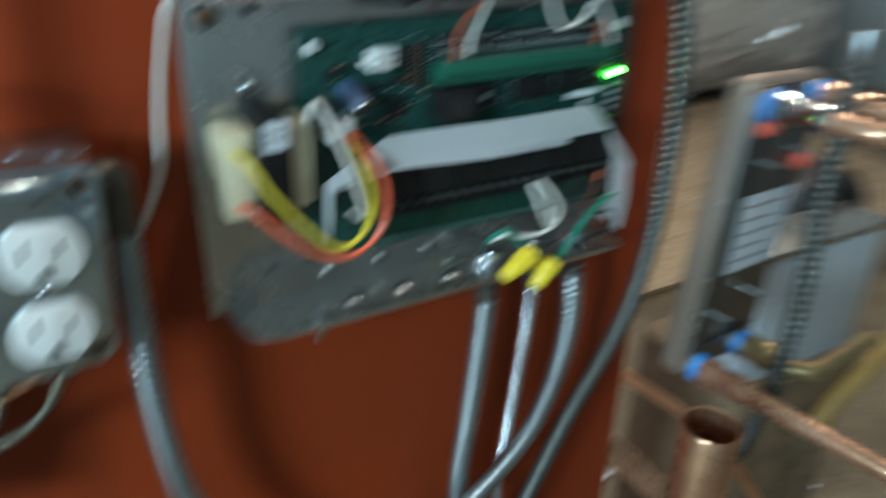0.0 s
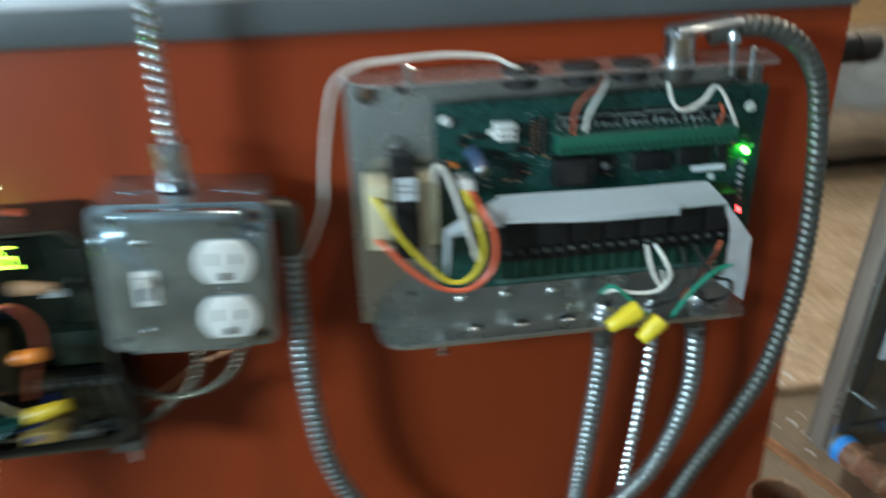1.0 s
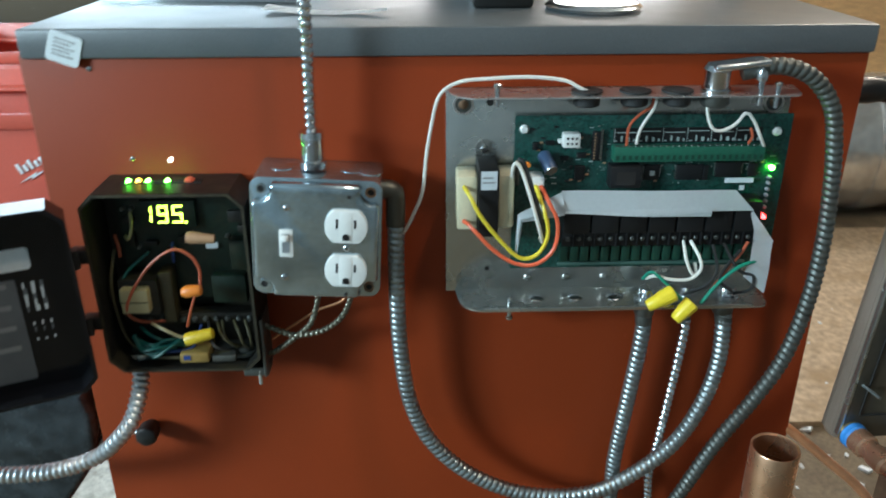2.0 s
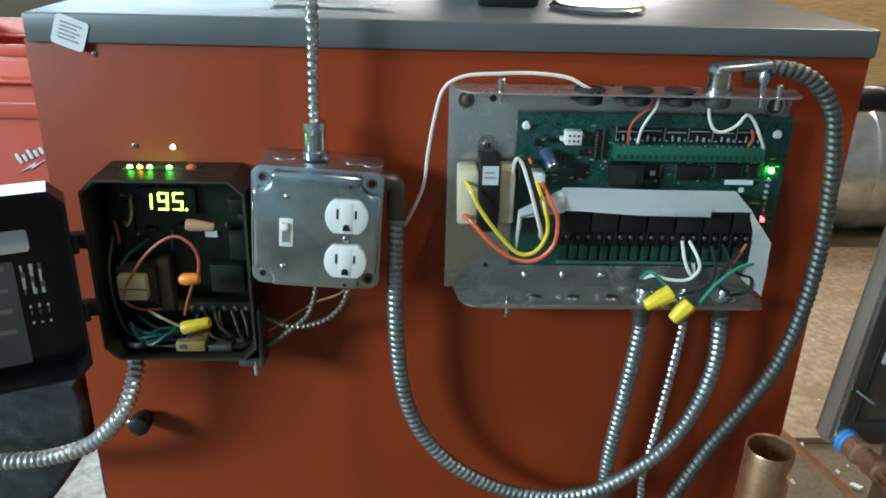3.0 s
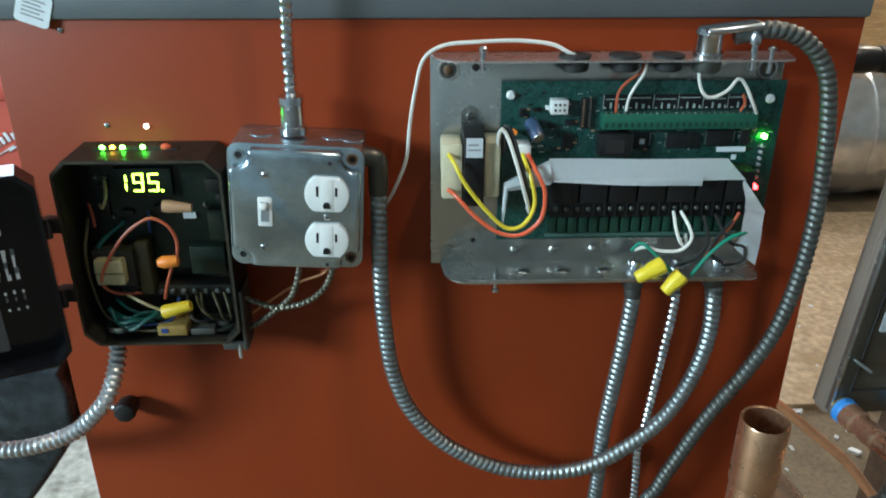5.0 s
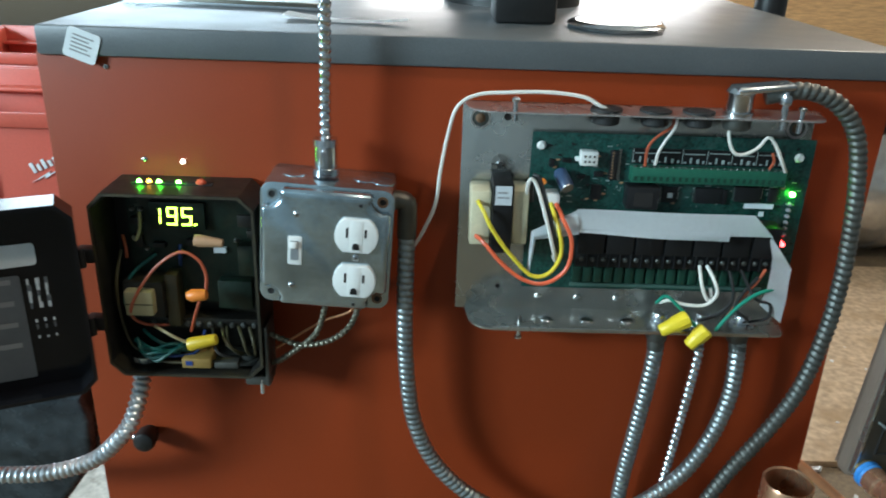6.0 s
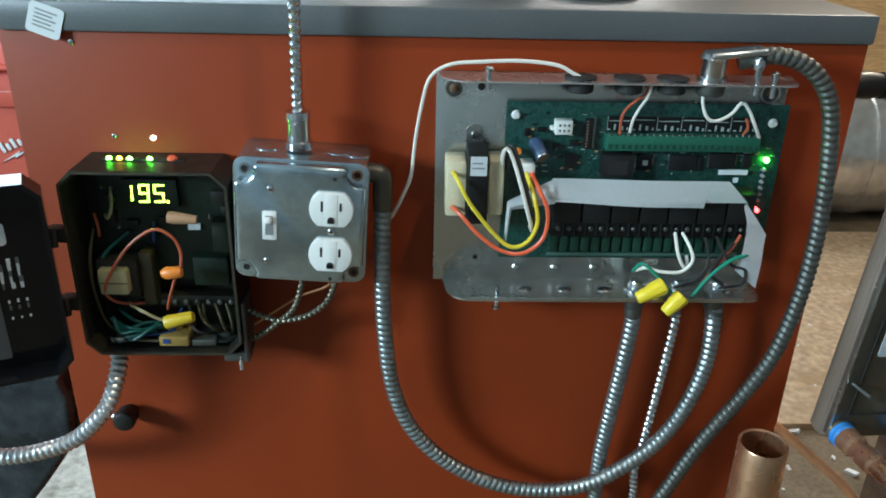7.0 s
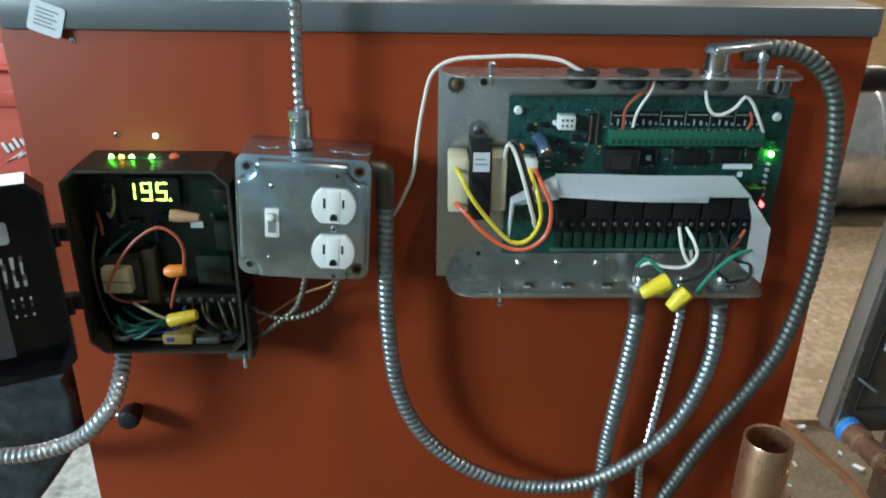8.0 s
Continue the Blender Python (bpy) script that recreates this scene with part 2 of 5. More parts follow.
def box(x0, x1, y0, y1, z0, z1, bevel=0.0, seg=2, m=None):
    return add_box(bmesh.new(), x0, x1, y0, y1, z0, z1, bevel, seg, m)


def add_cyl(bm, p0, p1, r0, r1=None, seg=20, cap=True):
    p0, p1 = Vector(p0), Vector(p1)
    d = p1 - p0
    q = d.to_track_quat("Z", "Y").to_matrix().to_4x4()
    bmesh.ops.create_cone(bm, cap_ends=cap, segments=seg, radius1=r0, radius2=r0 if r1 is None else r1, depth=d.length,
                          matrix=Matrix.Translation((p0 + p1) / 2) @ q)
    return bm


def cyl(p0, p1, r0, r1=None, seg=20, cap=True):
    return add_cyl(bmesh.new(), p0, p1, r0, r1, seg, cap)


def lathe(p0, p1, profile, seg=20):
    """Rings of (way along, radius) turned round the line from p0 to p1, closed at both ends."""
    bm = bmesh.new()
    p0, p1 = Vector(p0), Vector(p1)
    q = (p1 - p0).to_track_quat("Z", "Y")
    rings = []
    for s, r in profile:
        c = p0 + (p1 - p0) * s
        rings.append([bm.verts.new(c + q @ Vector((r * math.cos(a), r * math.sin(a), 0))) for a in (2 * math.pi * i / seg for i in range(seg))])
    for a, b in zip(rings, rings[1:]):
        for i in range(seg):
            bm.faces.new((a[i], a[(i + 1) % seg], b[(i + 1) % seg], b[i]))
    bm.faces.new(rings[0])
    bm.faces.new(rings[-1])
    return bm


def smooth_path(pts, step):
    """Even steps along a smooth curve through the points."""
    pts = [Vector(p) for p in pts]
    ext = [pts[0] * 2 - pts[1]] + pts + [pts[-1] * 2 - pts[-2]]
    fine = []
    for i in range(1, len(ext) - 2):
        a, b, c, d = ext[i - 1:i + 3]
        for k in range(24):
            u = k / 24
            fine.append(0.5 * (2 * b + (c - a) * u + (2 * a - 5 * b + 4 * c - d) * u * u + (3 * b - a - 3 * c + d) * u ** 3))
    fine.append(pts[-1])
    out, carry = [fine[0]], 0.0
    for a, b in zip(fine, fine[1:]):
        length = (b - a).length
        at = step - carry
        while at <= length and length > 0:
            out.append(a.lerp(b, at / length))
            at += step
        carry = (carry + length) % step
    return out


def sweep(pts, radius, step=0.003, seg=8, ridge=0.0, pitch=0.006, flat=1.0):
    """A tube along a smooth curve; ridge > 0 gives the wound ribs of metal conduit."""
    if ridge > 0:
        step = pitch / 6
    line = smooth_path(pts, step)
    bm = bmesh.new()
    up = Vector((0.13, 0.31, 0.94))
    rings = []
    for i, c in enumerate(line):
        d = (line[min(i + 1, len(line) - 1)] - line[max(i - 1, 0)]).normalized()
        u = (up - d * up.dot(d)).normalized()
        v = d.cross(u)
        up = u
        ring = []
        for k in range(seg):
            a = 2 * math.pi * k / seg
            r = radius
            if ridge > 0:
                w = math.cos(2 * math.pi * (i * step / pitch + k / seg))
                r += ridge * (0.5 + 0.5 * w) ** 0.6 - ridge * 0.5
            ring.append(bm.verts.new(c + (u * math.cos(a) + v * math.sin(a) * flat) * r))
        rings.append(ring)
    for a, b in zip(rings, rings[1:]):
        for i in range(seg):
            bm.faces.new((a[i], a[(i + 1) % seg], b[(i + 1) % seg], b[i]))
    bm.faces.new(rings[0])
    bm.faces.new(rings[-1])
    return bm


def plate_xz(outline, y0, y1, bevel=0.0, seg=2):
    """A plate from an outline in x and z, from y0 to y1."""
    bm = bmesh.new()
    front = [bm.verts.new((x, y0, z)) for x, z in outline]
    f = bm.faces.new(front)
    r = bmesh.ops.extrude_face_region(bm, geom=[f])
    vs = [v for v in r["geom"] if isinstance(v, bmesh.types.BMVert)]
    bmesh.ops.translate(bm, vec=(0, y1 - y0, 0), verts=vs)
    if bevel > 0:
        es = [e for e in bm.edges if all(abs(v.co.y - y0) < 1e-6 for v in e.verts)]
        bmesh.ops.bevel(bm, geom=es, offset=bevel, segments=seg, affect="EDGES", profile=0.5)
    return bm


def rounded(x0, x1, z0, z1, r, n=5):
    out = []
    for cx, cz, a0 in ((x1 - r, z1 - r, 0), (x0 + r, z1 - r, 90), (x0 + r, z0 + r, 180), (x1 - r, z0 + r, 270)):
        for k in range(n + 1):
            a = radians(a0 + 90 * k / n)
            out.append((cx + r * math.cos(a), cz + r * math.sin(a)))
    return out


def ring_xz(x, z, y0, y1, r_out, r_in, seg=20):
    """A flat ring round a hole in a wall that faces -y."""
    bm = bmesh.new()
    rows = []
    for y, r in ((y1, r_out), (y0, r_out), (y0, r_in), (y1, r_in)):
        rows.append([bm.verts.new((x + r * math.cos(2 * math.pi * k / seg), y, z + r * math.sin(2 * math.pi * k / seg))) for k in range(seg)])
    for a, b in zip(rows, rows[1:]):
        for i in range(seg):
            bm.faces.new((a[i], a[(i + 1) % seg], b[(i + 1) % seg], b[i]))
    return bm


def screw_head(x, y, z, r, mat_parent, name="screw", mat="chrome"):
    """A pan head that faces -y, with a cross slot."""
    bm = lathe((x, y, z), (x, y - r * 0.6, z), ((0, r), (0.5, r), (0.85, r * 0.8), (1, r * 0.45)), 14)
    ob = part(name, bm, mat, mat_parent)
    sl = bmesh.new()
    add_box(sl, x - r * 0.6, x + r * 0.6, y - r * 0.62, y - r * 0.5, z - r * 0.1, z + r * 0.1)
    add_box(sl, x - r * 0.1, x + r * 0.1, y - r * 0.63, y - r * 0.5, z - r * 0.6, z + r * 0.6)
    return ob, sl


# ---------------------------------------------------------------- the room
part("ground", box(-8, 8, -8, 8, -0.2, -0.03), "concrete").name = "ground"
tagged(bpy.data.objects["ground"], "brown concrete slab under the room", "ground", kind="structure")
tagged(part("floor", box(-3.4, 4.2, -3.0, 3.2, -0.03, 0.0), "concrete"), "dusty brown concrete floor with scraps", "floor", kind="structure")
tagged(part("ceiling", box(-3.5, 4.3, -3.1, 3.3, 3.0, 3.1), "wall"), "plain painted ceiling above the boiler room", "ceiling", kind="structure")
tagged(part("wall_south", box(-3.5, 4.3, -3.1, -3.0, 0, 3.0), "wall"), "plain painted wall behind the camera", "wall", kind="structure")
tagged(part("wall_east", box(4.2, 4.3, -3.0, 3.3, 0, 3.0), "wall"), "plain painted side wall", "wall", kind="structure")
bm = bmesh.new()
for a in ((-3.0, -2.45, 0, 3.0), (-1.45, 3.2, 0, 3.0), (-2.45, -1.45, 0, 1.66), (-2.45, -1.45, 2.56, 3.0)):
    add_box(bm, -3.5, -3.4, a[0], a[1], a[2], a[3])
tagged(part("wall_west", bm, "wall"), "painted wall with a window opening", "wall", kind="structure")
bm = bmesh.new()
for a in ((-3.4, -1.95, 0, 3.0), (1.55, 4.2, 0, 3.0), (-0.35, -0.25, 0, 3.0), (-0.25, 1.55, 0, 1.35), (-0.25, 1.55, 2.3, 3.0), (-1.95, -0.35, 0, 0.45), (-1.95, -0.35, 2.6, 3.0)):
    add_box(bm, a[0], a[1], 3.2, 3.3, a[2], a[3])
tagged(part("wall_north", bm, "wood"), "bare pine board wall behind the boiler", "wall", kind="structure")


def window(name, m, w, h):
    t = thing(name, m.translation, "small window with a white frame", "window", kind="structure")
    for n, a in (("window_frame", (-w / 2, w / 2, 0, 0.04)), ("window_frame", (-w / 2, w / 2, h - 0.04, h)),
                 ("window_frame", (-w / 2, -w / 2 + 0.04, 0.04, h - 0.04)), ("window_frame", (w / 2 - 0.04, w / 2, 0.04, h - 0.04))):
        part(n, box(a[0], a[1], 0.02, 0.07, a[2], a[3], 0.004, 2, m), "white", t)
    pane = part("pane", box(-w / 2 + 0.04, w / 2 - 0.04, 0.04, 0.046, 0.04, h - 0.04, 0, 2, m), "glass", t)
    pane.visible_shadow = False


window("window_1", pose(-3.4, -1.95, 1.66, 0, 0, 90), 1.0, 0.9)
window("window_2", pose(-1.15, 3.2, 0.45, 0, 0, 0), 1.6, 2.15)
window("window_3", pose(0.65, 3.2, 1.35, 0, 0, 0), 1.8, 0.95)

def added_lamp_holder(x, y, z):
    """A keyless lamp holder on a drop rod, added out of view; the fill light stands below it."""
    t = thing("ceiling_lamp", (x, y, 3.0), "plain white lamp holder added out of view above a fill light", "lamp", "ceiling lamps")
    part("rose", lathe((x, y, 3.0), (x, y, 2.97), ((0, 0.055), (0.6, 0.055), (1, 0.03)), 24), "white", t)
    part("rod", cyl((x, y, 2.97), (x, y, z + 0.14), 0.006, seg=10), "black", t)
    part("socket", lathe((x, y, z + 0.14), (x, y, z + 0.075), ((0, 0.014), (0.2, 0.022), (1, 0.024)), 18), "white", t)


# holders for the two added fill lights
added_lamp_holder(1.5, 0.9, 2.28)
added_lamp_holder(0.75, -0.50, 2.45)

# ---------------------------------------------------------------- the boiler
XL, XR, LID0, LID1 = -0.1075, 0.5575, 1.0995, 1.1220
boiler = thing("boiler", (0.22, 0.36, 0.0), "tall red sheet-metal boiler with a grey lid", "boiler")
part("body", box(XL, XR, 0.0, 0.70, 0.05, LID0 + 0.003, 0.0025), "red_paint", boiler, "brick-red painted steel jacket")
part("base", box(XL + 0.02, XR - 0.02, 0.02, 0.68, 0.0, 0.05, 0.002), "black", boiler, "black steel plinth")
part("lid", box(XL + 0.0035, XR + 0.0015, -0.004, 0.704, LID0, LID1, 0.0025), "lid_paint", boiler, "dark grey painted steel lid")
for sx, sz in ((-0.0022, 1.0178), (-0.033, 1.0185), (-0.0545, 1.0915)):
    ob, sl = screw_head(sx, 0.0, sz, 0.0021, boiler, "screw", "chrome")
    part("slot", sl, "dark", ob)
knob = part("knob", lathe((-0.057, 0.0, 0.756), (-0.057, -0.023, 0.757), ((0, 0.006), (0.3, 0.006), (0.32, 0.0095), (0.8, 0.0102), (0.95, 0.009), (1, 0.007)), 20), "black", boiler, "black plastic door knob")
part("stem", cyl((-0.072, -0.010, 0.757), (-0.063, -0.014, 0.757), 0.0035, seg=10), "chrome", knob, "bright bolt end")
# the flue collar and odds and ends on the lid
collar = part("flue_collar", lathe((0.28, 0.30, LID1), (0.28, 0.30, LID1 + 0.25), ((0, 0.075), (0.1, 0.075), (0.11, 0.066), (1, 0.066)), 28), "black", boiler, "black flue pipe on the lid")

disc = thing("steel_dish", (0.352, 0.085, LID1), "round bright steel dish lying on the boiler lid", "dish")
part("disc", lathe((0.352, 0.085, LID1 + 0.0005), (0.352, 0.085, LID1 + 0.007), ((0, 0.040), (0.5, 0.042), (0.9, 0.039), (1, 0.033)), 30), "chrome", disc)
sheet = thing("paper_sheet", (0.12, 0.07, LID1), "curled white paper lying on the boiler lid", "paper")
bm = bmesh.new()
rows = []
for i in range(9):
    u = i / 8
    rows.append([bm.verts.new((0.070 + 0.105 * u, 0.062 - 0.014 * u + 0.034 * v * (1 - 0.5 * u), LID1 + 0.0012 + 0.004 * (2 * u - 1) ** 2)) for v in (0, 0.5, 1)])
for a, b in zip(rows, rows[1:]):
    for k in range(2):
        bm.faces.new((a[k], a[k + 1], b[k + 1], b[k]))
bmesh.ops.solidify(bm, geom=bm.faces[:], thickness=0.0005)
part("leaf", bm, "paper", sheet)
bar = thing("steel_bar", (-0.02, 0.12, LID1), "dark steel bar with an added edge highlight lying on the boiler lid", "bar")
laid = Matrix.Translation((-0.005, 0.155, 0)) @ Matrix.Rotation(radians(-8), 4, "Z")
part("bar", box(-0.092, 0.100, -0.007, 0.007, LID1 + 0.0003, LID1 + 0.007, 0.002, 2, laid), "front_steel", bar)
# highlight along the bar's lower edge, added as a thin chrome strip
part("bright_edge", box(-0.092, 0.100, -0.0085, -0.0072, LID1 + 0.0003, LID1 + 0.004, 0.0004, 2, laid), "chrome", bar)
blk = thing("black_block", (0.275, 0.12, LID1), "small black box standing on the boiler lid", "box")
part("case", box(0.248, 0.302, 0.092, 0.150, LID1 + 0.0003, LID1 + 0.05, 0.004), "black", blk)
riser2 = thing("black_pipe", (0.52, 0.30, LID1), "black pipe rising beside the boiler lid", "pipe")
part("pipe", lathe((0.585, 0.34, 0.0), (0.585, 0.34, 3.0), ((0, 0.018), (1, 0.018)), 18), "black", riser2)

sticker = thing("sticker", (-0.069, -0.0045, 1.1085), "white rounded label stuck askew on the grey lid", "sticker")
rot = Matrix.Translation((-0.069, 0, 1.1075)) @ Matrix.Rotation(radians(20), 4, "Y")
bm = plate_xz(rounded(-0.0125, 0.0125, -0.0115, 0.0115, 0.003), -0.0048, -0.0041)
bmesh.ops.transform(bm, matrix=rot, verts=bm.verts[:])
part("label", bm, "paper", sticker)
for i in range(5):
    bm = box(-0.008, 0.008 - 0.003 * (i % 2), -0.0051, -0.0048, 0.006 - i * 0.003, 0.0071 - i * 0.003)
    bmesh.ops.transform(bm, matrix=rot, verts=bm.verts[:])
    part("print_line", bm, "ink", sticker)

# ---------------------------------------------------------------- switch and outlet box
BX0, BX1, BZ0, BZ1 = 0.0672, 0.1682, 0.9218, 1.0205
BF = -0.052
sbox = thing("switch_box", (0.12, 0.0, BZ0), "square zinc-plated box with a toggle switch and a duplex outlet", "outlet box")
part("body", box(BX0 + 0.0015, BX1 - 0.0015, BF, 0.0, BZ0 + 0.001, BZ1 - 0.001, 0.004), "zinc", sbox, "pressed zinc-plated steel box")
part("flange", plate_xz(rounded(BX0, BX1, BZ0, BZ1, 0.009), BF - 0.002, BF, 0.0006), "zinc", sbox)


def notched(x0, x1, z0, z1, r, c):
    """A square whose corners are scooped out round the screws."""
    out = []
    for cx, cz, sx, sz in ((x1, z1, 1, 1), (x0, z1, -1, 1), (x0, z0, -1, -1), (x1, z0, 1, -1)):
        pts = [(cx - sx * (c + 0.003), cz), (cx - sx * c, cz - sz * 0.003)]
        for k in range(1, 5):
            a = radians(90 * k / 5)
            pts.append((cx - sx * (c * math.cos(a) + 0.002), cz - sz * (c * math.sin(a) + 0.002)))
        pts += [(cx - sx * 0.003, cz - sz * c), (cx, cz - sz * (c + 0.003))]
        out += pts if sx * sz < 0 else pts[::-1]
    return out


FACE = BF - 0.0115
part("cover", plate_xz(notched(BX0 + 0.002, BX1 - 0.002, BZ0 + 0.002, BZ1 - 0.002, 0.004, 0.0135), FACE, BF - 0.002, 0.0038, 4), "zinc", sbox, "raised zinc cover with scooped corners")
for i, (x, z) in enumerate(((BX0 + 0.009, BZ1 - 0.009), (BX1 - 0.009, BZ1 - 0.009), (BX0 + 0.009, BZ0 + 0.009), (BX1 - 0.009, BZ0 + 0.009))):
    part("screw_hole", ring_xz(x, z, BF - 0.0032, BF - 0.002, 0.0042, 0.0026, 16), "rust" if i in (1, 3) else "zinc", sbox)
    part("screw", cyl((x, BF - 0.0021, z), (x, BF - 0.0024, z), 0.0026, seg=12), "dark", sbox)
OX = 0.1415
for oz in (0.9870, 0.9497):
    outline = []
    for k in range(40):
        a = 2 * math.pi * k / 40
        outline.append((OX + 0.0165 * math.cos(a), oz + max(-0.0134, min(0.0134, 0.0165 * math.sin(a)))))
    outlet = part("outlet", plate_xz(outline, FACE - 0.0035, FACE + 0.001, 0.001), "white", sbox, "white plastic receptacle face")
    part("raised_middle", box(OX - 0.0048, OX + 0.0048, FACE - 0.0038, FACE - 0.0030, oz - 0.0126, oz + 0.0126, 0.0003), "white", outlet)
    part("slot", box(OX - 0.0078, OX - 0.0061, FACE - 0.0037, FACE - 0.003, oz - 0.0012, oz + 0.0068), "dark", outlet)
    part("slot", box(OX + 0.0061, OX + 0.0078, FACE - 0.0037, FACE - 0.003, oz - 0.0004, oz + 0.0062), "dark", outlet)
    bm = cyl((OX, FACE - 0.0038, oz - 0.0078), (OX, FACE - 0.0044, oz - 0.0078), 0.0026, seg=14)
    add_box(bm, OX - 0.0026, OX + 0.0026, FACE - 0.0044, FACE - 0.0038, oz - 0.0104, oz - 0.0078)
    part("ground_hole", bm, "dark", outlet)
for x, z, r in ((OX, 0.9685, 0.0026), (0.0965, 1.0, 0.0026), (0.0935, 0.9415, 0.0026)):
    ob, sl = screw_head(x, FACE, z, r, sbox)
    part("slot", sl, "dark", ob)
for x, z in ((0.1435, 1.0105), (0.1415, 0.9285)):
    part("pilot_hole", cyl((x, FACE - 0.0003, z), (x, FACE + 0.001, z), 0.0015, seg=10), "dark", sbox)
sw = part("toggle_switch", plate_xz(rounded(0.0902, 0.1008, 0.9592, 0.9822, 0.0012), FACE - 0.0012, FACE + 0.001, 0.0004), "white", sbox, "white toggle switch")
part("switch_well", box(0.0926, 0.0984, FACE - 0.0016, FACE - 0.001, 0.9632, 0.9788), "grey_plastic", sw)
part("lever", box(0.0930, 0.0980, FACE - 0.0105, FACE - 0.0008, 0.9718, 0.9770, 0.0012, 2,
                  Matrix.Translation((0.0955, FACE, 0.974)) @ Matrix.Rotation(radians(-24), 4, "X") @ Matrix.Translation((-0.0955, -FACE, -0.974))), "white", sw)
for kx, ky in ((0.088, -0.026), (0.143, -0.026), (0.158, -0.03)):
    part("knockout", lathe((kx, ky, BZ1 - 0.0012), (kx, ky, BZ1 - 0.0002), ((0, 0.009), (0.8, 0.009), (1, 0.0085)), 20), "zinc", sbox)

# the whole box is screwed on a little askew
askew = Matrix.Translation((0.1185, 0, 0.969)) @ Matrix.Rotation(radians(3.3), 4, "Y") @ Matrix.Translation((-0.1177, 0, -0.9712))
for ob in sbox.children_recursive:
    ob.data.transform(askew)

# the armoured cable that comes down into the switch box, with its connector
conn = thing("cable_connector", (0.1165, -0.028, BZ1), "bright zinc cable connector on top of the box", "connector")
part("barrel", lathe((0.1165, -0.028, BZ1 - 0.001), (0.1165, -0.028, BZ1 + 0.0275), ((0, 0.0105), (0.2, 0.0105), (0.22, 0.0088), (0.8, 0.0088), (0.82, 0.0096), (1, 0.0092)), 22), "chrome", conn)
part("screw", cyl((0.1165, -0.036, BZ1 + 0.018), (0.1172, -0.0405, BZ1 + 0.018), 0.0026, seg=10), "chrome", conn)
up_cable = thing("armoured_cable", (0.1165, -0.028, BZ1 + 0.02), "bright armoured cable rising from the switch box", "cable", "armoured cables")
part("armour", sweep([(0.1165, -0.028, 1.03), (0.1172, -0.0285, 1.08), (0.1185, -0.030, 1.128), (0.1215, -0.031, 1.25), (0.125, -0.03, 1.7), (0.125, -0.03, 3.0)], 0.0042, seg=10, ridge=0.0016, pitch=0.0064), "chrome", up_cable)

# two thin armoured cables between the switch box and the boiler control
for name_pts in (((0.114, -0.030, BZ0 + 0.001), (0.113, -0.033, 0.906), (0.108, -0.036, 0.888), (0.100, -0.036, 0.877), (0.077, -0.035, 0.858), (0.066, -0.032, 0.851)),
                 ((0.143, -0.030, BZ0 + 0.001), (0.141, -0.034, 0.909), (0.133, -0.036, 0.890), (0.116, -0.037, 0.877), (0.093, -0.036, 0.872), (0.076, -0.035, 0.877), (0.066, -0.032, 0.880))):
    c = thing("armoured_cable", name_pts[0], "thin armoured cable hanging below the switch box", "cable", "armoured cables")
    part("armour", sweep(name_pts, 0.0023, seg=9, ridge=0.0009, pitch=0.0046), "conduit_olive", c)
bond = thing("bare_wire", (0.128, -0.03, 0.905), "thin bare copper wire behind the armoured cables", "wire")
part("strand", sweep([(0.136, -0.02, BZ0 - 0.002), (0.134, -0.02, 0.898), (0.110, -0.02, 0.887), (0.090, -0.02, 0.874), (0.067, -0.02, 0.858)], 0.0011, seg=6), "copper_new", bond)

# ---------------------------------------------------------------- the boiler control, its door hanging open
AX0, AX1, AZ0, AZ1, AF = -0.0635, 0.0635, 0.8455, 1.0055, -0.048
ctl = thing("boiler_control", (0.0135, 0.0, AZ0), "black plastic boiler control standing open with its wiring bare", "control box")


def chamfered(x0, x1, z0, z1, c):
    return [(x0 + c, z0), (x1 - c, z0), (x1, z0 + c), (x1, z1 - c), (x1 - c, z1), (x0 + c, z1), (x0, z1 - c), (x0, z0 + c)]


def shell(outer, inner, y0, y1):
    """The walls of an open box between two outlines."""
    bm = bmesh.new()
    n = len(outer)
    rows = [[bm.verts.new((x, y, z)) for x, z in o] for o, y in ((outer, y1), (outer, y0), (inner, y0), (inner, y1))]
    for a, b in zip(rows, rows[1:] + rows[:1]):
        for i in range(n):
            bm.faces.new((a[i], a[(i + 1) % n], b[(i + 1) % n], b[i]))
    return bm


part("housing", shell(chamfered(AX0, AX1, AZ0, AZ1, 0.011), chamfered(AX0 + 0.003, AX1 - 0.003, AZ0 + 0.003, AZ1 - 0.003, 0.010), AF, -0.001), "deep_black", ctl, "black plastic housing")
part("back", plate_xz(chamfered(AX0 + 0.0028, AX1 - 0.0028, AZ0 + 0.0028, AZ1 - 0.0028, 0.010), -0.006, -0.002), "deep_black", ctl)
part("rim_lip", shell(chamfered(AX0 + 0.0004, AX1 - 0.0004, AZ0 + 0.0004, AZ1 - 0.0004, 0.011), chamfered(AX0 + 0.0022, AX1 - 0.0022, AZ0 + 0.0022, AZ1 - 0.0022, 0.0102), AF - 0.0012, AF + 0.0004), "brown_plastic", ctl, "dusty brown moulded lip")
# board, relays, winding and some wires carry the housing's shade in their colour
board = part("circuit_board", box(-0.0415, 0.0630, -0.030, -0.0285, 0.905, 1.001), "pcb_shaded", ctl, "green circuit board with the housing's shade in its colour")
part("display", box(-0.022, 0.022, -0.0345, -0.030, 0.9715, 0.9945, 0.0005), "pcb_shaded", board, "black display window")
# the green digits 195
SEG = {"1": "bc", "9": "abcdfg", "5": "acdfg"}


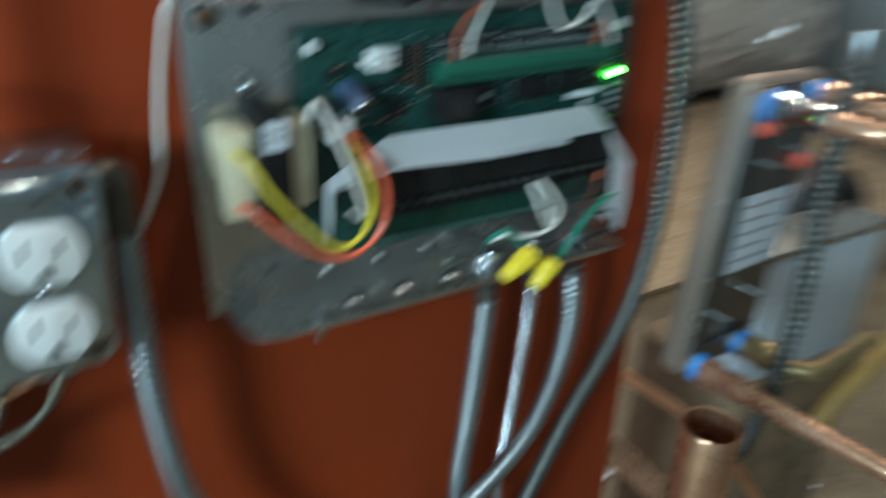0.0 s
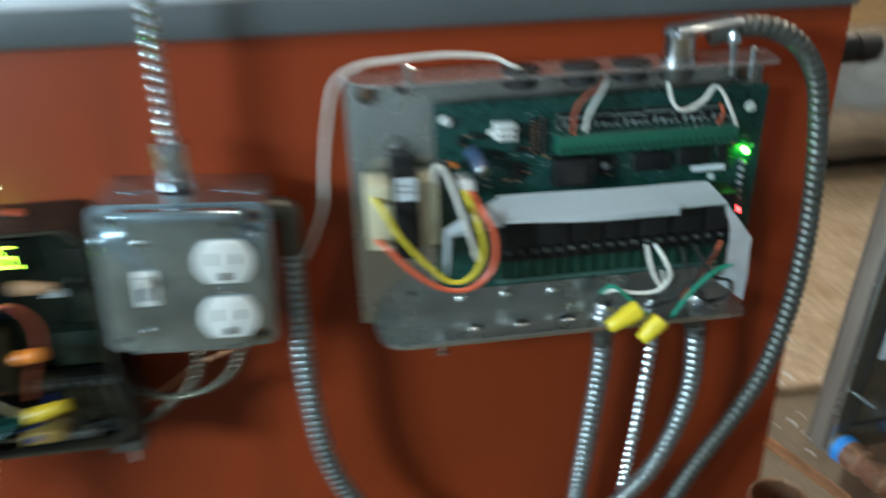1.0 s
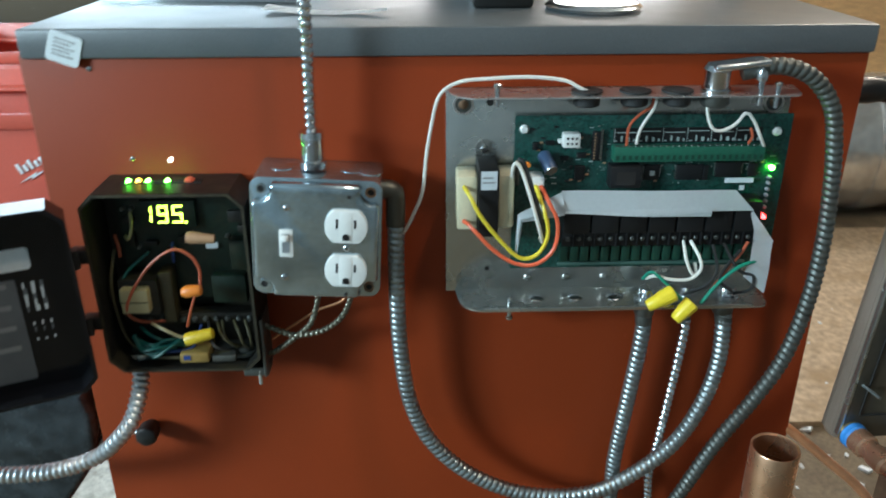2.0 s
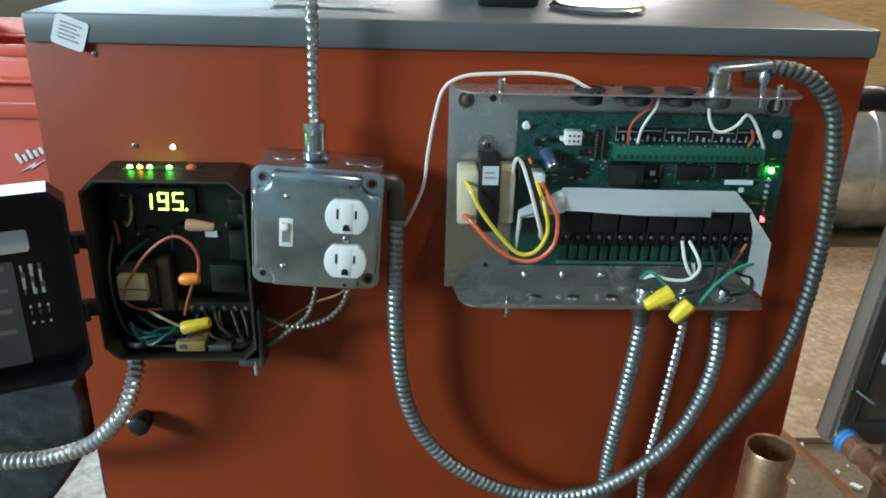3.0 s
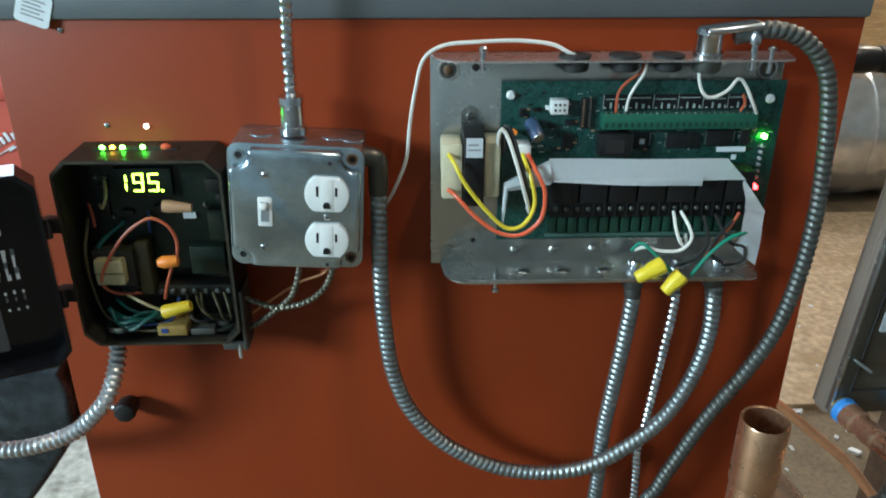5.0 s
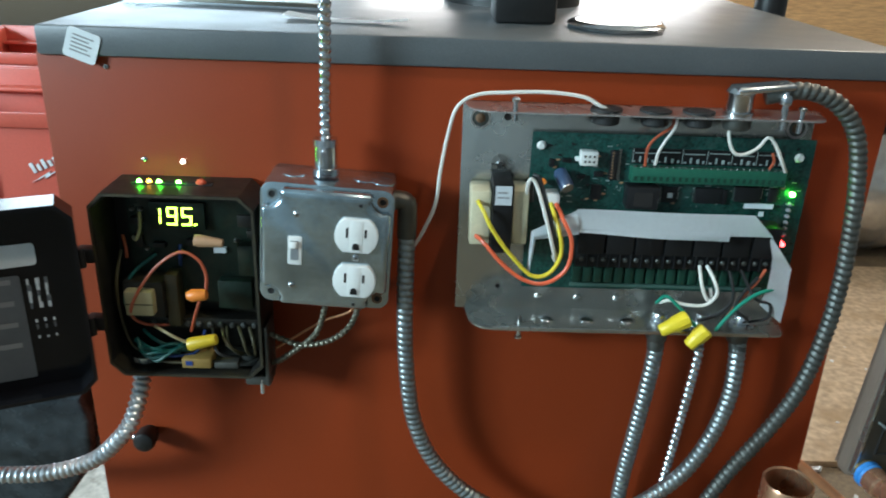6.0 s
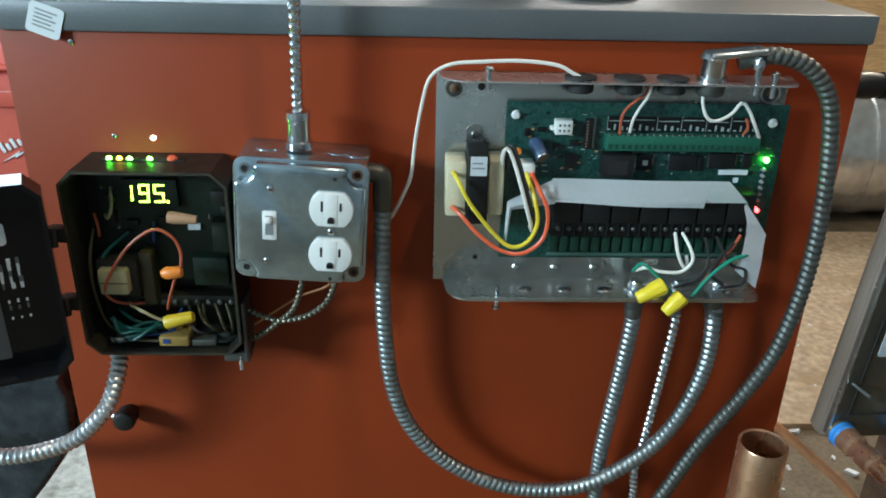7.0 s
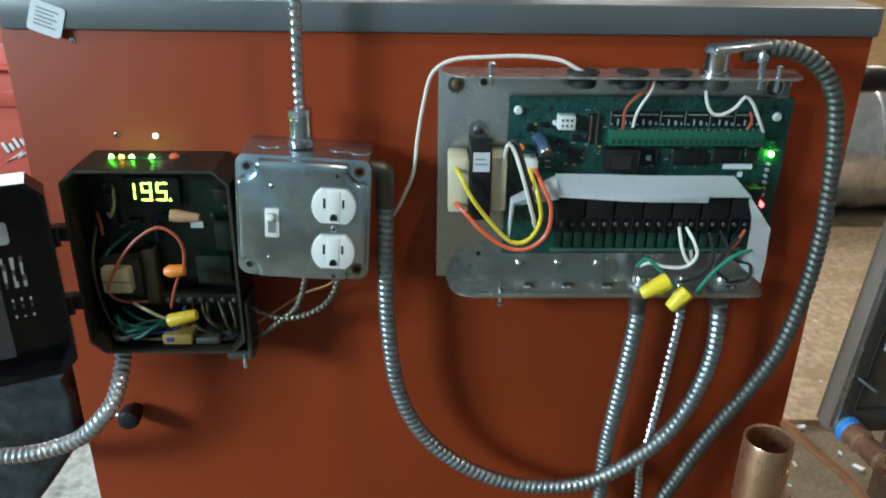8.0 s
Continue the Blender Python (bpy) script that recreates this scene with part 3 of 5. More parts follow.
def digit(ch, x, z, w, h, y):
    bm = bmesh.new()
    t = w * 0.15
    spans = {"a": (0, w, h - t, h), "g": (0, w, h / 2 - t / 2, h / 2 + t / 2), "d": (0, w, 0, t), "b": (w - t, w, h / 2 + t * 0.6, h - t * 1.1),
             "c": (w - t, w, t * 1.1, h / 2 - t * 0.6), "f": (0, t, h / 2 + t * 0.6, h - t * 1.1), "e": (0, t, t * 1.1, h / 2 - t * 0.6)}
    for s in SEG[ch]:
        a = spans[s]
        k = 0.07
        add_box(bm, x + a[0] + k * a[2], x + a[1] + k * a[2], y - 0.0006, y, z + a[2], z + a[3])
    return bm


for i, ch in enumerate("195"):
    part("digit", digit(ch, (-0.0212, -0.0083, 0.0035)[i], 0.9755, 0.0080, 0.0150, -0.0345), "led_digit", board, "lit green number")
part("digit_point", box(0.0133, 0.0149, -0.0351, -0.0345, 0.9752, 0.9768), "led_digit", board)
for x, mt in ((-0.032, "led_green"), (-0.0242, "led_amber"), (-0.0164, "led_green"), (-0.0010, "led_green")):
    part("indicator_led", lathe((x, -0.020, AZ1 - 0.002), (x, -0.020, AZ1 + 0.0028), ((0, 0.0021), (0.6, 0.0021), (0.85, 0.0016), (1, 0.0007)), 12), mt, ctl)
part("reset_button", lathe((0.0165, -0.020, AZ1 - 0.001), (0.0165, -0.020, AZ1 + 0.004), ((0, 0.004), (0.6, 0.004), (1, 0.002)), 14), "w_red", ctl, "red reset button")
part("led_slot", box(-0.037, 0.026, -0.024, -0.016, AZ1 - 0.0005, AZ1 + 0.0006), "dark", ctl)
# glint on the screw head, made as a small glowing dome
part("wall_led", lathe((-0.0022, -0.001, 1.0178), (-0.0022, -0.0030, 1.0178), ((0, 0.0021), (0.6, 0.0019), (1, 0.0009)), 12), "glint_white", boiler, "tiny glowing dome standing for the glint on a screw")
tr = part("transformer", box(-0.044, -0.012, -0.052, -0.030, 0.900, 0.932, 0.001), "deep_black", ctl, "small transformer with a cream winding")
part("winding", box(-0.041, -0.018, -0.060, -0.050, 0.905, 0.927, 0.002), "cream_shaded", tr, "cream taped winding")
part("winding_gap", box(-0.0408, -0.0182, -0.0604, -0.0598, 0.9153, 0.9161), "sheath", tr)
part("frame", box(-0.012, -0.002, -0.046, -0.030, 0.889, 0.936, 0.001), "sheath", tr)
part("relay", box(0.030, 0.058, -0.042, -0.030, 0.905, 0.930, 0.001), "pcb_shaded", ctl, "black relay")
part("relay", box(0.048, 0.062, -0.042, -0.030, 0.936, 0.962, 0.001), "pcb_shaded", ctl)
part("label", box(0.0265, 0.0365, -0.0325, -0.030, 0.951, 0.956), "paper", board, "small printed label")
for i, (x, z, w, h) in enumerate(((-0.038, 0.975, 0.009, 0.006), (-0.036, 0.955, 0.006, 0.012), (-0.022, 0.955, 0.010, 0.004), (0.005, 0.957, 0.012, 0.006), (-0.005, 0.945, 0.006, 0.008), (0.048, 0.975, 0.012, 0.010), (0.055, 0.966, 0.008, 0.006))):
    part("chip", box(x, x + w, -0.0345, -0.030, z, z + h, 0.0004), "deep_black", board)
for x, z in ((-0.037, 0.987), (-0.030, 0.987), (-0.028, 0.953), (0.045, 0.962)):
    part("solder_post", lathe((x, -0.030, z), (x, -0.034, z), ((0, 0.0019), (0.6, 0.0016), (1, 0.0006)), 10), "solder", board)
strip = part("terminal_strip", box(-0.030, 0.062, -0.040, -0.026, 0.884, 0.894, 0.0006), "deep_black", ctl, "black screw terminal strip")
first = part("terminal_screw", lathe((-0.026, -0.040, 0.889), (-0.026, -0.0425, 0.889), ((0, 0.0026), (0.6, 0.0024), (1, 0.0014)), 10), "conduit_dull", strip)
for i in range(1, 10):
    piece(first, "terminal_screw", shift(i * 0.0093, 0, 0), strip)
part("wire_nut", lathe((0.018, -0.052, 0.970), (0.040, -0.052, 0.968), ((0, 0.0045), (0.2, 0.0052), (1, 0.0034)), 14), "tan", ctl, "tan wire nut")
part("wire_nut", lathe((0.010, -0.060, 0.925), (0.026, -0.060, 0.9265), ((0, 0.003), (0.25, 0.0052), (0.9, 0.0048), (1, 0.004)), 14), "nut_orange", ctl, "orange wire nut")
part("wire_nut", lathe((0.030, -0.058, 0.885), (0.007, -0.058, 0.879), ((0, 0.004), (0.1, 0.0048), (0.9, 0.0058), (1, 0.0052)), 14), "mustard", ctl, "yellow wire nut")
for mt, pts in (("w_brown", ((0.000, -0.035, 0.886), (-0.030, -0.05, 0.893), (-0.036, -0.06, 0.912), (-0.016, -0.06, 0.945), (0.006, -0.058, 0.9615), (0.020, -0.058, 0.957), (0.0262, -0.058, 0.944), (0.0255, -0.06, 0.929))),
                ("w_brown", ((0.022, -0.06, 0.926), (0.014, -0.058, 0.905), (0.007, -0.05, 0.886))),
                ("cream_shaded", ((-0.022, -0.05, 0.891), (-0.010, -0.06, 0.891), (0.002, -0.06, 0.884), (0.010, -0.058, 0.880))),
                ("green_shaded", ((-0.020, -0.035, 0.950), (-0.038, -0.045, 0.935), (-0.044, -0.05, 0.915), (-0.043, -0.045, 0.900))),
                ("green_shaded", ((-0.040, -0.05, 0.878), (-0.026, -0.058, 0.873), (-0.010, -0.055, 0.877), (0.002, -0.045, 0.872))),
                ("green_shaded", ((-0.041, -0.045, 0.874), (-0.028, -0.06, 0.868), (-0.012, -0.06, 0.870), (0.000, -0.05, 0.876))),
                ("green_shaded", ((-0.036, -0.04, 0.882), (-0.022, -0.052, 0.879), (-0.006, -0.05, 0.870), (0.008, -0.045, 0.866))),
                ("green_shaded", ((-0.039, -0.042, 0.871), (-0.024, -0.060, 0.876), (-0.008, -0.058, 0.873), (0.004, -0.048, 0.879))),
                ("green_shaded", ((-0.034, -0.048, 0.868), (-0.020, -0.062, 0.865), (-0.004, -0.058, 0.874), (0.010, -0.046, 0.872))),
                ("green_shaded", ((-0.038, -0.050, 0.880), (-0.030, -0.061, 0.872), (-0.016, -0.063, 0.874), (-0.002, -0.052, 0.868))),
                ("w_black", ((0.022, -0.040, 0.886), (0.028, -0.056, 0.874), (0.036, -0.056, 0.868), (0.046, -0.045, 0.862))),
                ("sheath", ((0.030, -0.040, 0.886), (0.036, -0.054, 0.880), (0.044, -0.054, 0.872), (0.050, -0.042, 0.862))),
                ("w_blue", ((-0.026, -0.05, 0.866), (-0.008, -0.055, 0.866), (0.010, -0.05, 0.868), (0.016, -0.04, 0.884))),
                ("cream_shaded", ((-0.030, -0.034, 0.985), (-0.027, -0.045, 0.975), (-0.031, -0.045, 0.966), (-0.037, -0.035, 0.965))),
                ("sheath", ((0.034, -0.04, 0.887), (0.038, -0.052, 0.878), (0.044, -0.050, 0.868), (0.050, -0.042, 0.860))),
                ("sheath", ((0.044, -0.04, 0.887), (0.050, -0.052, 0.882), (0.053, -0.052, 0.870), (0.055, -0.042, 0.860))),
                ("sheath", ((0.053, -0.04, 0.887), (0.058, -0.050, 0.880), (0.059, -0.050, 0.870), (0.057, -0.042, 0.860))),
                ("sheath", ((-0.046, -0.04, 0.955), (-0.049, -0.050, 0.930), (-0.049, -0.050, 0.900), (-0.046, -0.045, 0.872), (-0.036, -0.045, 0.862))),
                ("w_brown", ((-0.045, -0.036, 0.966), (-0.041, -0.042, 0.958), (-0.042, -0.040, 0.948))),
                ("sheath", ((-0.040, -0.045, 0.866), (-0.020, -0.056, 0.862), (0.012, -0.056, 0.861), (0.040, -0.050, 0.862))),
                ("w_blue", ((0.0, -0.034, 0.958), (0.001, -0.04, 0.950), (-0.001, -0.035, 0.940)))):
    part("wire", sweep(pts, 0.0015 if mt == "green_shaded" else 0.0013, seg=7), mt, ctl)
part("locknut", lathe((0.050, -0.040, 0.856), (0.050, -0.040, 0.864), ((0, 0.012), (0.4, 0.012), (0.45, 0.009), (1, 0.009)), 16), "conduit_dull", ctl, "dull connector locknut")
part("locknut", lathe((-0.036, -0.042, 0.856), (-0.036, -0.042, 0.861), ((0, 0.011), (1, 0.011)), 16), "zinc", ctl)
part("ledge", box(0.000, 0.024, -0.060, -0.034, 0.8575, 0.8665, 0.001), "ochre", ctl, "pale yellow terminal label plate")
part("ledge_mark", box(0.0035, 0.0090, -0.0606, -0.060, 0.8605, 0.8645), "w_blue", ctl)
part("bracket", box(0.026, 0.046, -0.058, -0.030, 0.8565, 0.8625, 0.001), "conduit_dull", ctl, "dull steel bracket")
# all the inside sits as one group on the back of the housing
seated = set()
for ob in ctl.children_recursive:
    if ob.name.split(".")[0] not in ("housing", "back", "rim_lip", "indicator_led", "reset_button", "led_slot") and ob.data.name not in seated:
        seated.add(ob.data.name)
        ob.data.transform(Matrix.Translation((-0.005, 0.014, -0.005)))
clamp = thing("cable_clamp", (0.066, -0.036, 0.853), "dull metal cable clamps beside the boiler control", "connector")
part("saddle", box(0.046, 0.068, -0.044, -0.024, 0.8360, 0.8450, 0.002), "conduit_dull", clamp)
part("screw", cyl((0.060, -0.042, 0.828), (0.060, -0.042, 0.842), 0.0022, seg=8), "chrome", clamp)
part("plate", box(0.0638, 0.0668, -0.045, -0.015, 0.836, 0.892, 0.001), "conduit_dull", clamp)

# the door of the control, swung open on its two hinges
DM = Matrix.Translation((AX0 - 0.0105, AF - 0.001, 0)) @ Matrix.Rotation(radians(24), 4, "Z")
DW, DD = 0.126, 0.026
door = thing("control_door", (AX0 - 0.03, AF, AZ0), "black plastic door of the boiler control hanging open", "control door")


def on_door(bm):
    bmesh.ops.transform(bm, matrix=DM, verts=bm.verts[:])
    return bm


part("rim", on_door(shell(chamfered(-DW, 0, AZ0, AZ1, 0.011), chamfered(-DW + 0.003, -0.003, AZ0 + 0.003, AZ1 - 0.003, 0.010), -DD, 0.0)), "black_gloss", door)
part("panel", on_door(plate_xz(chamfered(-DW + 0.0028, -0.0028, AZ0 + 0.0028, AZ1 - 0.0028, 0.010), -0.004, -0.001)), "black_gloss", door, "glossy black door panel")
part("label", on_door(plate_xz(rounded(-DW + 0.012, -0.0435, 0.857, 0.9455, 0.002), -0.0048, -0.004)), "grey_label", door, "large grey wiring label")
part("window", on_door(plate_xz(rounded(-DW + 0.012, -0.030, 0.9525, 0.9705, 0.003), -0.0046, -0.004)), "paper", door, "clear display window")
for i in range(4):
    part("print_line", on_door(box(-DW + 0.018, -0.050, -0.0052, -0.0048, 0.885 + i * 0.018, 0.889 + i * 0.018)), "ink", door)
for i in range(3):
    x = -0.0395 + i * 0.0062
    for k in range(5):
        w = 0.0004 + 0.0004 * ((i * 3 + k * 5) % 4)
        part("vent_slot", on_door(box(x, x + 0.0012 + w, -0.0049 - 0.0002 * (k % 2), -0.004, 0.9165 + k * 0.0051, 0.9212 + k * 0.0051)), "paper" if (i + k) % 3 else "grey_label", door)
    for k, (z0, z1) in enumerate(((0.8905, 0.8925), (0.9045, 0.9075), (0.8985, 0.9025))):
        part("vent_slot", on_door(box(x + 0.0015, x + 0.0031, -0.0049, -0.004, z0, z1 - 0.0007 * ((i + k) % 2))), "paper" if k != 2 else "grey_label", door)
for z in (0.893, 0.953):
    h = part("hinge", box(AX0 - 0.014, AX0 + 0.001, AF - 0.001, AF + 0.010, z - 0.006, z + 0.006, 0.0015), "black", door)
    part("pin", cyl((AX0 - 0.008, AF - 0.0035, z - 0.008), (AX0 - 0.008, AF - 0.0035, z + 0.008), 0.0028, seg=12), "black", h)

# steel conduit from the control to the burner
cond = thing("flexible_conduit", (-0.036, -0.045, 0.85), "bright flexible steel conduit sagging below the control", "conduit", "flexible conduits")
part("jacket", sweep([(-0.045, -0.028, AZ0 + 0.002), (-0.0455, -0.031, 0.834), (-0.0475, -0.037, 0.819), (-0.0545, -0.045, 0.797), (-0.066, -0.05, 0.781), (-0.088, -0.05, 0.7605), (-0.119, -0.05, 0.7475), (-0.156, -0.05, 0.7415), (-0.22, -0.05, 0.742), (-0.30, -0.04, 0.742)], 0.0066, seg=12, ridge=0.0023, pitch=0.0060), "conduit_bright", cond)

# ---------------------------------------------------------------- zone controller enclosure
EX0, EX1, EZ0, EZ1, ED = 0.2212, 0.4985, 0.8950, 1.0745, -0.043
enc = thing("zone_controller", (0.363, 0.0, EZ0), "open galvanized steel zone controller with a green circuit board", "control box")
part("back_plate", box(EX0, EX1, -0.0035, -0.0005, EZ0, EZ1, 0.0006), "galv", enc, "galvanized back plate")


def flange(z0, z1, outline):
    bm = bmesh.new()
    lo = [bm.verts.new((x, y, z0)) for x, y in outline]
    hi = [bm.verts.new((x, y, z1)) for x, y in outline]
    bm.faces.new(lo)
    bm.faces.new(hi)
    n = len(lo)
    for i in range(n):
        bm.faces.new((lo[i], lo[(i + 1) % n], hi[(i + 1) % n], hi[i]))
    return bm


def flange_outline(ED, x_in):
    out = [(EX0 + x_in, -0.0005), (EX0 + x_in, -0.006)]
    for k in range(7):
        a = radians(180 + 90 * k / 6)
        out.append((EX0 + x_in + 0.022 + 0.020 * math.cos(a), ED + 0.022 + 0.022 * math.sin(a)))
    for k in range(7):
        a = radians(270 + 90 * k / 6)
        out.append((EX1 - 0.014 + 0.010 * math.cos(a), ED + 0.012 + 0.012 * math.sin(a)))
    return out + [(EX1, -0.006), (EX1, -0.0005)]


part("top_flange", flange(EZ1 - 0.0012, EZ1, flange_outline(-0.037, 0.001)), "galv_lit", enc, "bent top edge with cable holes")
part("bottom_flange", flange(EZ0, EZ0 + 0.0015, flange_outline(ED, 0.008)), "galv", enc, "bent bottom edge with knockouts")
part("bottom_lip", box(EX0 + 0.030, EX1 - 0.02, ED - 0.0008, ED + 0.0004, EZ0, EZ0 + 0.004, 0.0003), "galv", enc)
for x, z, r in ((0.2352, 1.0615, 0.0082), (0.4850, 1.0610, 0.0082)):
    part("mounting_hole", ring_xz(x, z, -0.0044, -0.0035, r, r * 0.80, 24), "galv_lit", enc)
    part("mounting_recess", cyl((x, -0.0036, z), (x, -0.0040, z), r * 0.8, seg=20), "conduit_dull", enc)
    part("mounting_screw", lathe((x, -0.003, z), (x, -0.0056, z), ((0, r * 0.5), (0.5, r * 0.46), (1, r * 0.25)), 14), "rust", enc, "rusty mounting screw")
part("mounting_hole", ring_xz(0.2355, 0.9065, -0.0044, -0.0035, 0.0056, 0.0046, 22), "galv", enc)
part("rivet_hole", cyl((0.257, -0.0034, 0.9165), (0.257, -0.0038, 0.9165), 0.002, seg=10), "dark", enc)
part("rivet_hole", cyl((0.2565, -0.0034, 1.063), (0.2565, -0.0038, 1.063), 0.003, seg=10), "dark", enc)
for x, z0, z1 in ((0.2590, EZ1 - 0.007, EZ1 + 0.009), (0.2740, EZ0 - 0.010, EZ0 + 0.010), (0.4595, EZ1 - 0.008, EZ1 + 0.0125), (0.4725, EZ1 - 0.010, EZ1 + 0.0085)):
    sc = part("cover_screw", cyl((x, ED + 0.009, z0), (x, ED + 0.009, z1), 0.0021, seg=10), "chrome", enc, "bright threaded cover screw")
    zz = z1 if z1 > EZ1 else z0
    part("head", lathe((x, ED + 0.009, zz - 0.0015), (x, ED + 0.009, zz + 0.0015), ((0, 0.0032), (0.6, 0.0034), (1, 0.002)), 12), "chrome", sc)
for x in (0.3295, 0.367, 0.400):
    g = part("grommet", lathe((x, -0.021, EZ1 - 0.0100), (x, -0.021, EZ1 + 0.0022), ((0, 0.0095), (0.1, 0.0105), (0.84, 0.0105), (0.87, 0.0122), (0.96, 0.0122), (0.965, 0.008), (1, 0.0075)), 22), "rubber", enc, "black rubber grommet")
for x in (0.2985, 0.3320, 0.3660):
    part("knockout", lathe((x, -0.022, EZ0 + 0.0012), (x, -0.022, EZ0 + 0.0042), ((0, 0.0072), (0.3, 0.0070), (0.6, 0.0058), (0.85, 0.0036), (1, 0.0014)), 24), "chrome", enc, "domed knockout")
    part("dimple", lathe((x - 0.0055, -0.0034, EZ0 + 0.012), (x - 0.0055, -0.0052, EZ0 + 0.012), ((0, 0.004), (0.6, 0.003), (1, 0.001)), 14), "galv", enc)

# circuit board
PX0, PX1, PZ0, PZ1, PF = 0.2755, 0.4975, 0.9225, 1.0550, -0.0160
pcb = part("circuit_board", box(PX0, PX1, PF, PF + 0.0016, PZ0, PZ1, 0.0003), "pcb", enc, "large green circuit board")
for x, z in ((0.2830, 1.0445), (0.4860, 1.0405)):
    part("standoff", lathe((x, -0.003, z), (x, PF - 0.003, z), ((0, 0.003), (0.8, 0.003), (0.82, 0.0038), (1, 0.0024)), 14), "white", pcb, "white plastic standoff")
gt = part("terminal_block", box(0.3535, 0.4745, PF - 0.011, PF, 1.0195, 1.0315, 0.0008), "term_green", pcb, "long green plug-in terminal block")
first = part("terminal_screw", lathe((0.3565, PF - 0.007, 1.0312), (0.3565, PF - 0.007, 1.0322), ((0, 0.0016), (1, 0.0014)), 10), "conduit_dull", gt)
slot0 = part("wire_entry", box(0.3553, 0.3577, PF - 0.0114, PF - 0.0108, 1.0215, 1.0250), "term_dark", gt)
for i in range(1, 24):
    piece(first, "terminal_screw", shift(i * 0.005, 0, 0), gt)
    piece(slot0, "wire_entry", shift(i * 0.005, 0, 0), gt)
part("legend", box(0.3545, 0.4735, PF - 0.0006, PF, 1.0325, 1.0445), "chip", pcb, "dark printed terminal legend")
for i in range(24):
    x = 0.3565 + i * 0.005
    part("print_mark", box(x - 0.0012, x + 0.0010 - 0.0008 * (i % 2), PF - 0.0009, PF - 0.0006, 1.0335, 1.0345 + 0.0012 * ((i * 7) % 4)), "silk", pcb)
for i in range(6):
    x = 0.3565 + i * 0.0195
    part("print_line", box(x, x + 0.016, PF - 0.0009, PF - 0.0006, 1.0405 + 0.001 * (i % 2), 1.0412 + 0.001 * (i % 2)), "silk", pcb)
    part("print_line", box(x - 0.0015, x - 0.0011, PF - 0.0009, PF - 0.0006, 1.033, 1.0445), "silk", pcb)
cn = part("connector", box(0.3130, 0.3265, PF - 0.009, PF, 1.0312, 1.0425, 0.0008), "white", pcb, "white plug connector")
part("latch", box(0.3097, 0.3132, PF - 0.006, PF - 0.001, 1.034, 1.037, 0.0004), "white", cn)
for i in range(2):
    for k in range(3):
        part("pin_hole", box(0.3157 + k * 0.0035, 0.3172 + k * 0.0035, PF - 0.0094, PF - 0.009, 1.0338 + i * 0.0042, 1.0355 + i * 0.0042), "dark", cn)
ca, cb = Vector((0.2985, PF - 0.003, 1.0245)), Vector((0.3035, PF - 0.017, 1.0155))
cp = part("capacitor", lathe(ca, cb, ((0, 0.0048), (0.08, 0.0055), (0.93, 0.0055), (1, 0.005)), 20), "cap_blue", pcb, "blue electrolytic capacitor")
part("can_top", lathe(cb, cb + (cb - ca).normalized() * 0.0008, ((0, 0.0048), (1, 0.0046)), 20), "solder", cp)
dip = part("chip", box(0.3375, 0.3435, PF - 0.004, PF, 1.019, 1.0425, 0.0004), "chip", pcb, "black resistor pack with bright pins")
pin0 = part("pin", box(0.3437, 0.3455, PF - 0.003, PF, 1.0200, 1.0212), "solder", dip)
for k in range(9):
    part("mark", box(0.3385, 0.3398, PF - 0.0043, PF - 0.0040, 1.0205 + k * 0.0025, 1.0213 + k * 0.0025), "tan", dip)
for i in range(1, 10):
    piece(pin0, "pin", shift(0, 0, i * 0.0025), dip)
jack = part("data_jack", box(0.3515, 0.3765, PF - 0.014, PF, 0.9985, 1.0165, 0.0008), "chip", pcb, "black data jack")
part("opening", box(0.3565, 0.3715, PF - 0.0144, PF - 0.0138, 1.0015, 1.0125), "dark", jack)
for x, z, w, h in ((0.3815, 1.0015, 0.0125, 0.0125), (0.4080, 1.0015, 0.0215, 0.0125), (0.4400, 1.0035, 0.0210, 0.0125), (0.4300, 1.001, 0.004, 0.012),
                   (0.2920, 1.004, 0.006, 0.005), (0.3250, 1.002, 0.008, 0.012), (0.3130, 1.019, 0.006, 0.003), (0.3000, 1.032, 0.007, 0.003), (0.2900, 1.028, 0.004, 0.006), (0.326, 1.021, 0.007, 0.004), (0.467, 1.004, 0.007, 0.011)):
    c = part("chip", box(x, x + w, PF - 0.0028, PF, z, z + h, 0.0003), "chip", pcb)
    if w > 0.012:
        lead = part("lead", box(x - 0.0012, x, PF - 0.0012, PF, z + 0.001, z + 0.0016), "solder", c)
        for k in range(1, int(h / 0.0016)):
            piece(lead, "lead", shift(0, 0, 0.0016 * k), c)
            piece(lead, "lead", shift(w + 0.0012, 0, 0.0016 * k), c)
rr = random.Random(4)
for i in range(70):
    x, z = rr.uniform(PX0 + 0.012, PX1 - 0.014), rr.uniform(0.999, 1.019) if i % 3 else rr.uniform(1.02, 1.046)
    if z > 1.018 and x > 0.35:
        continue
    if rr.random() < 0.5:
        part("resistor", box(x, x + 0.0026, PF - 0.0009, PF, z, z + 0.0013), "chip" if i % 2 else "tan", pcb)
    else:
        part("print_mark", box(x, x + rr.uniform(0.0015, 0.005), PF - 0.0002, PF, z, z + 0.0009), "silk", pcb)
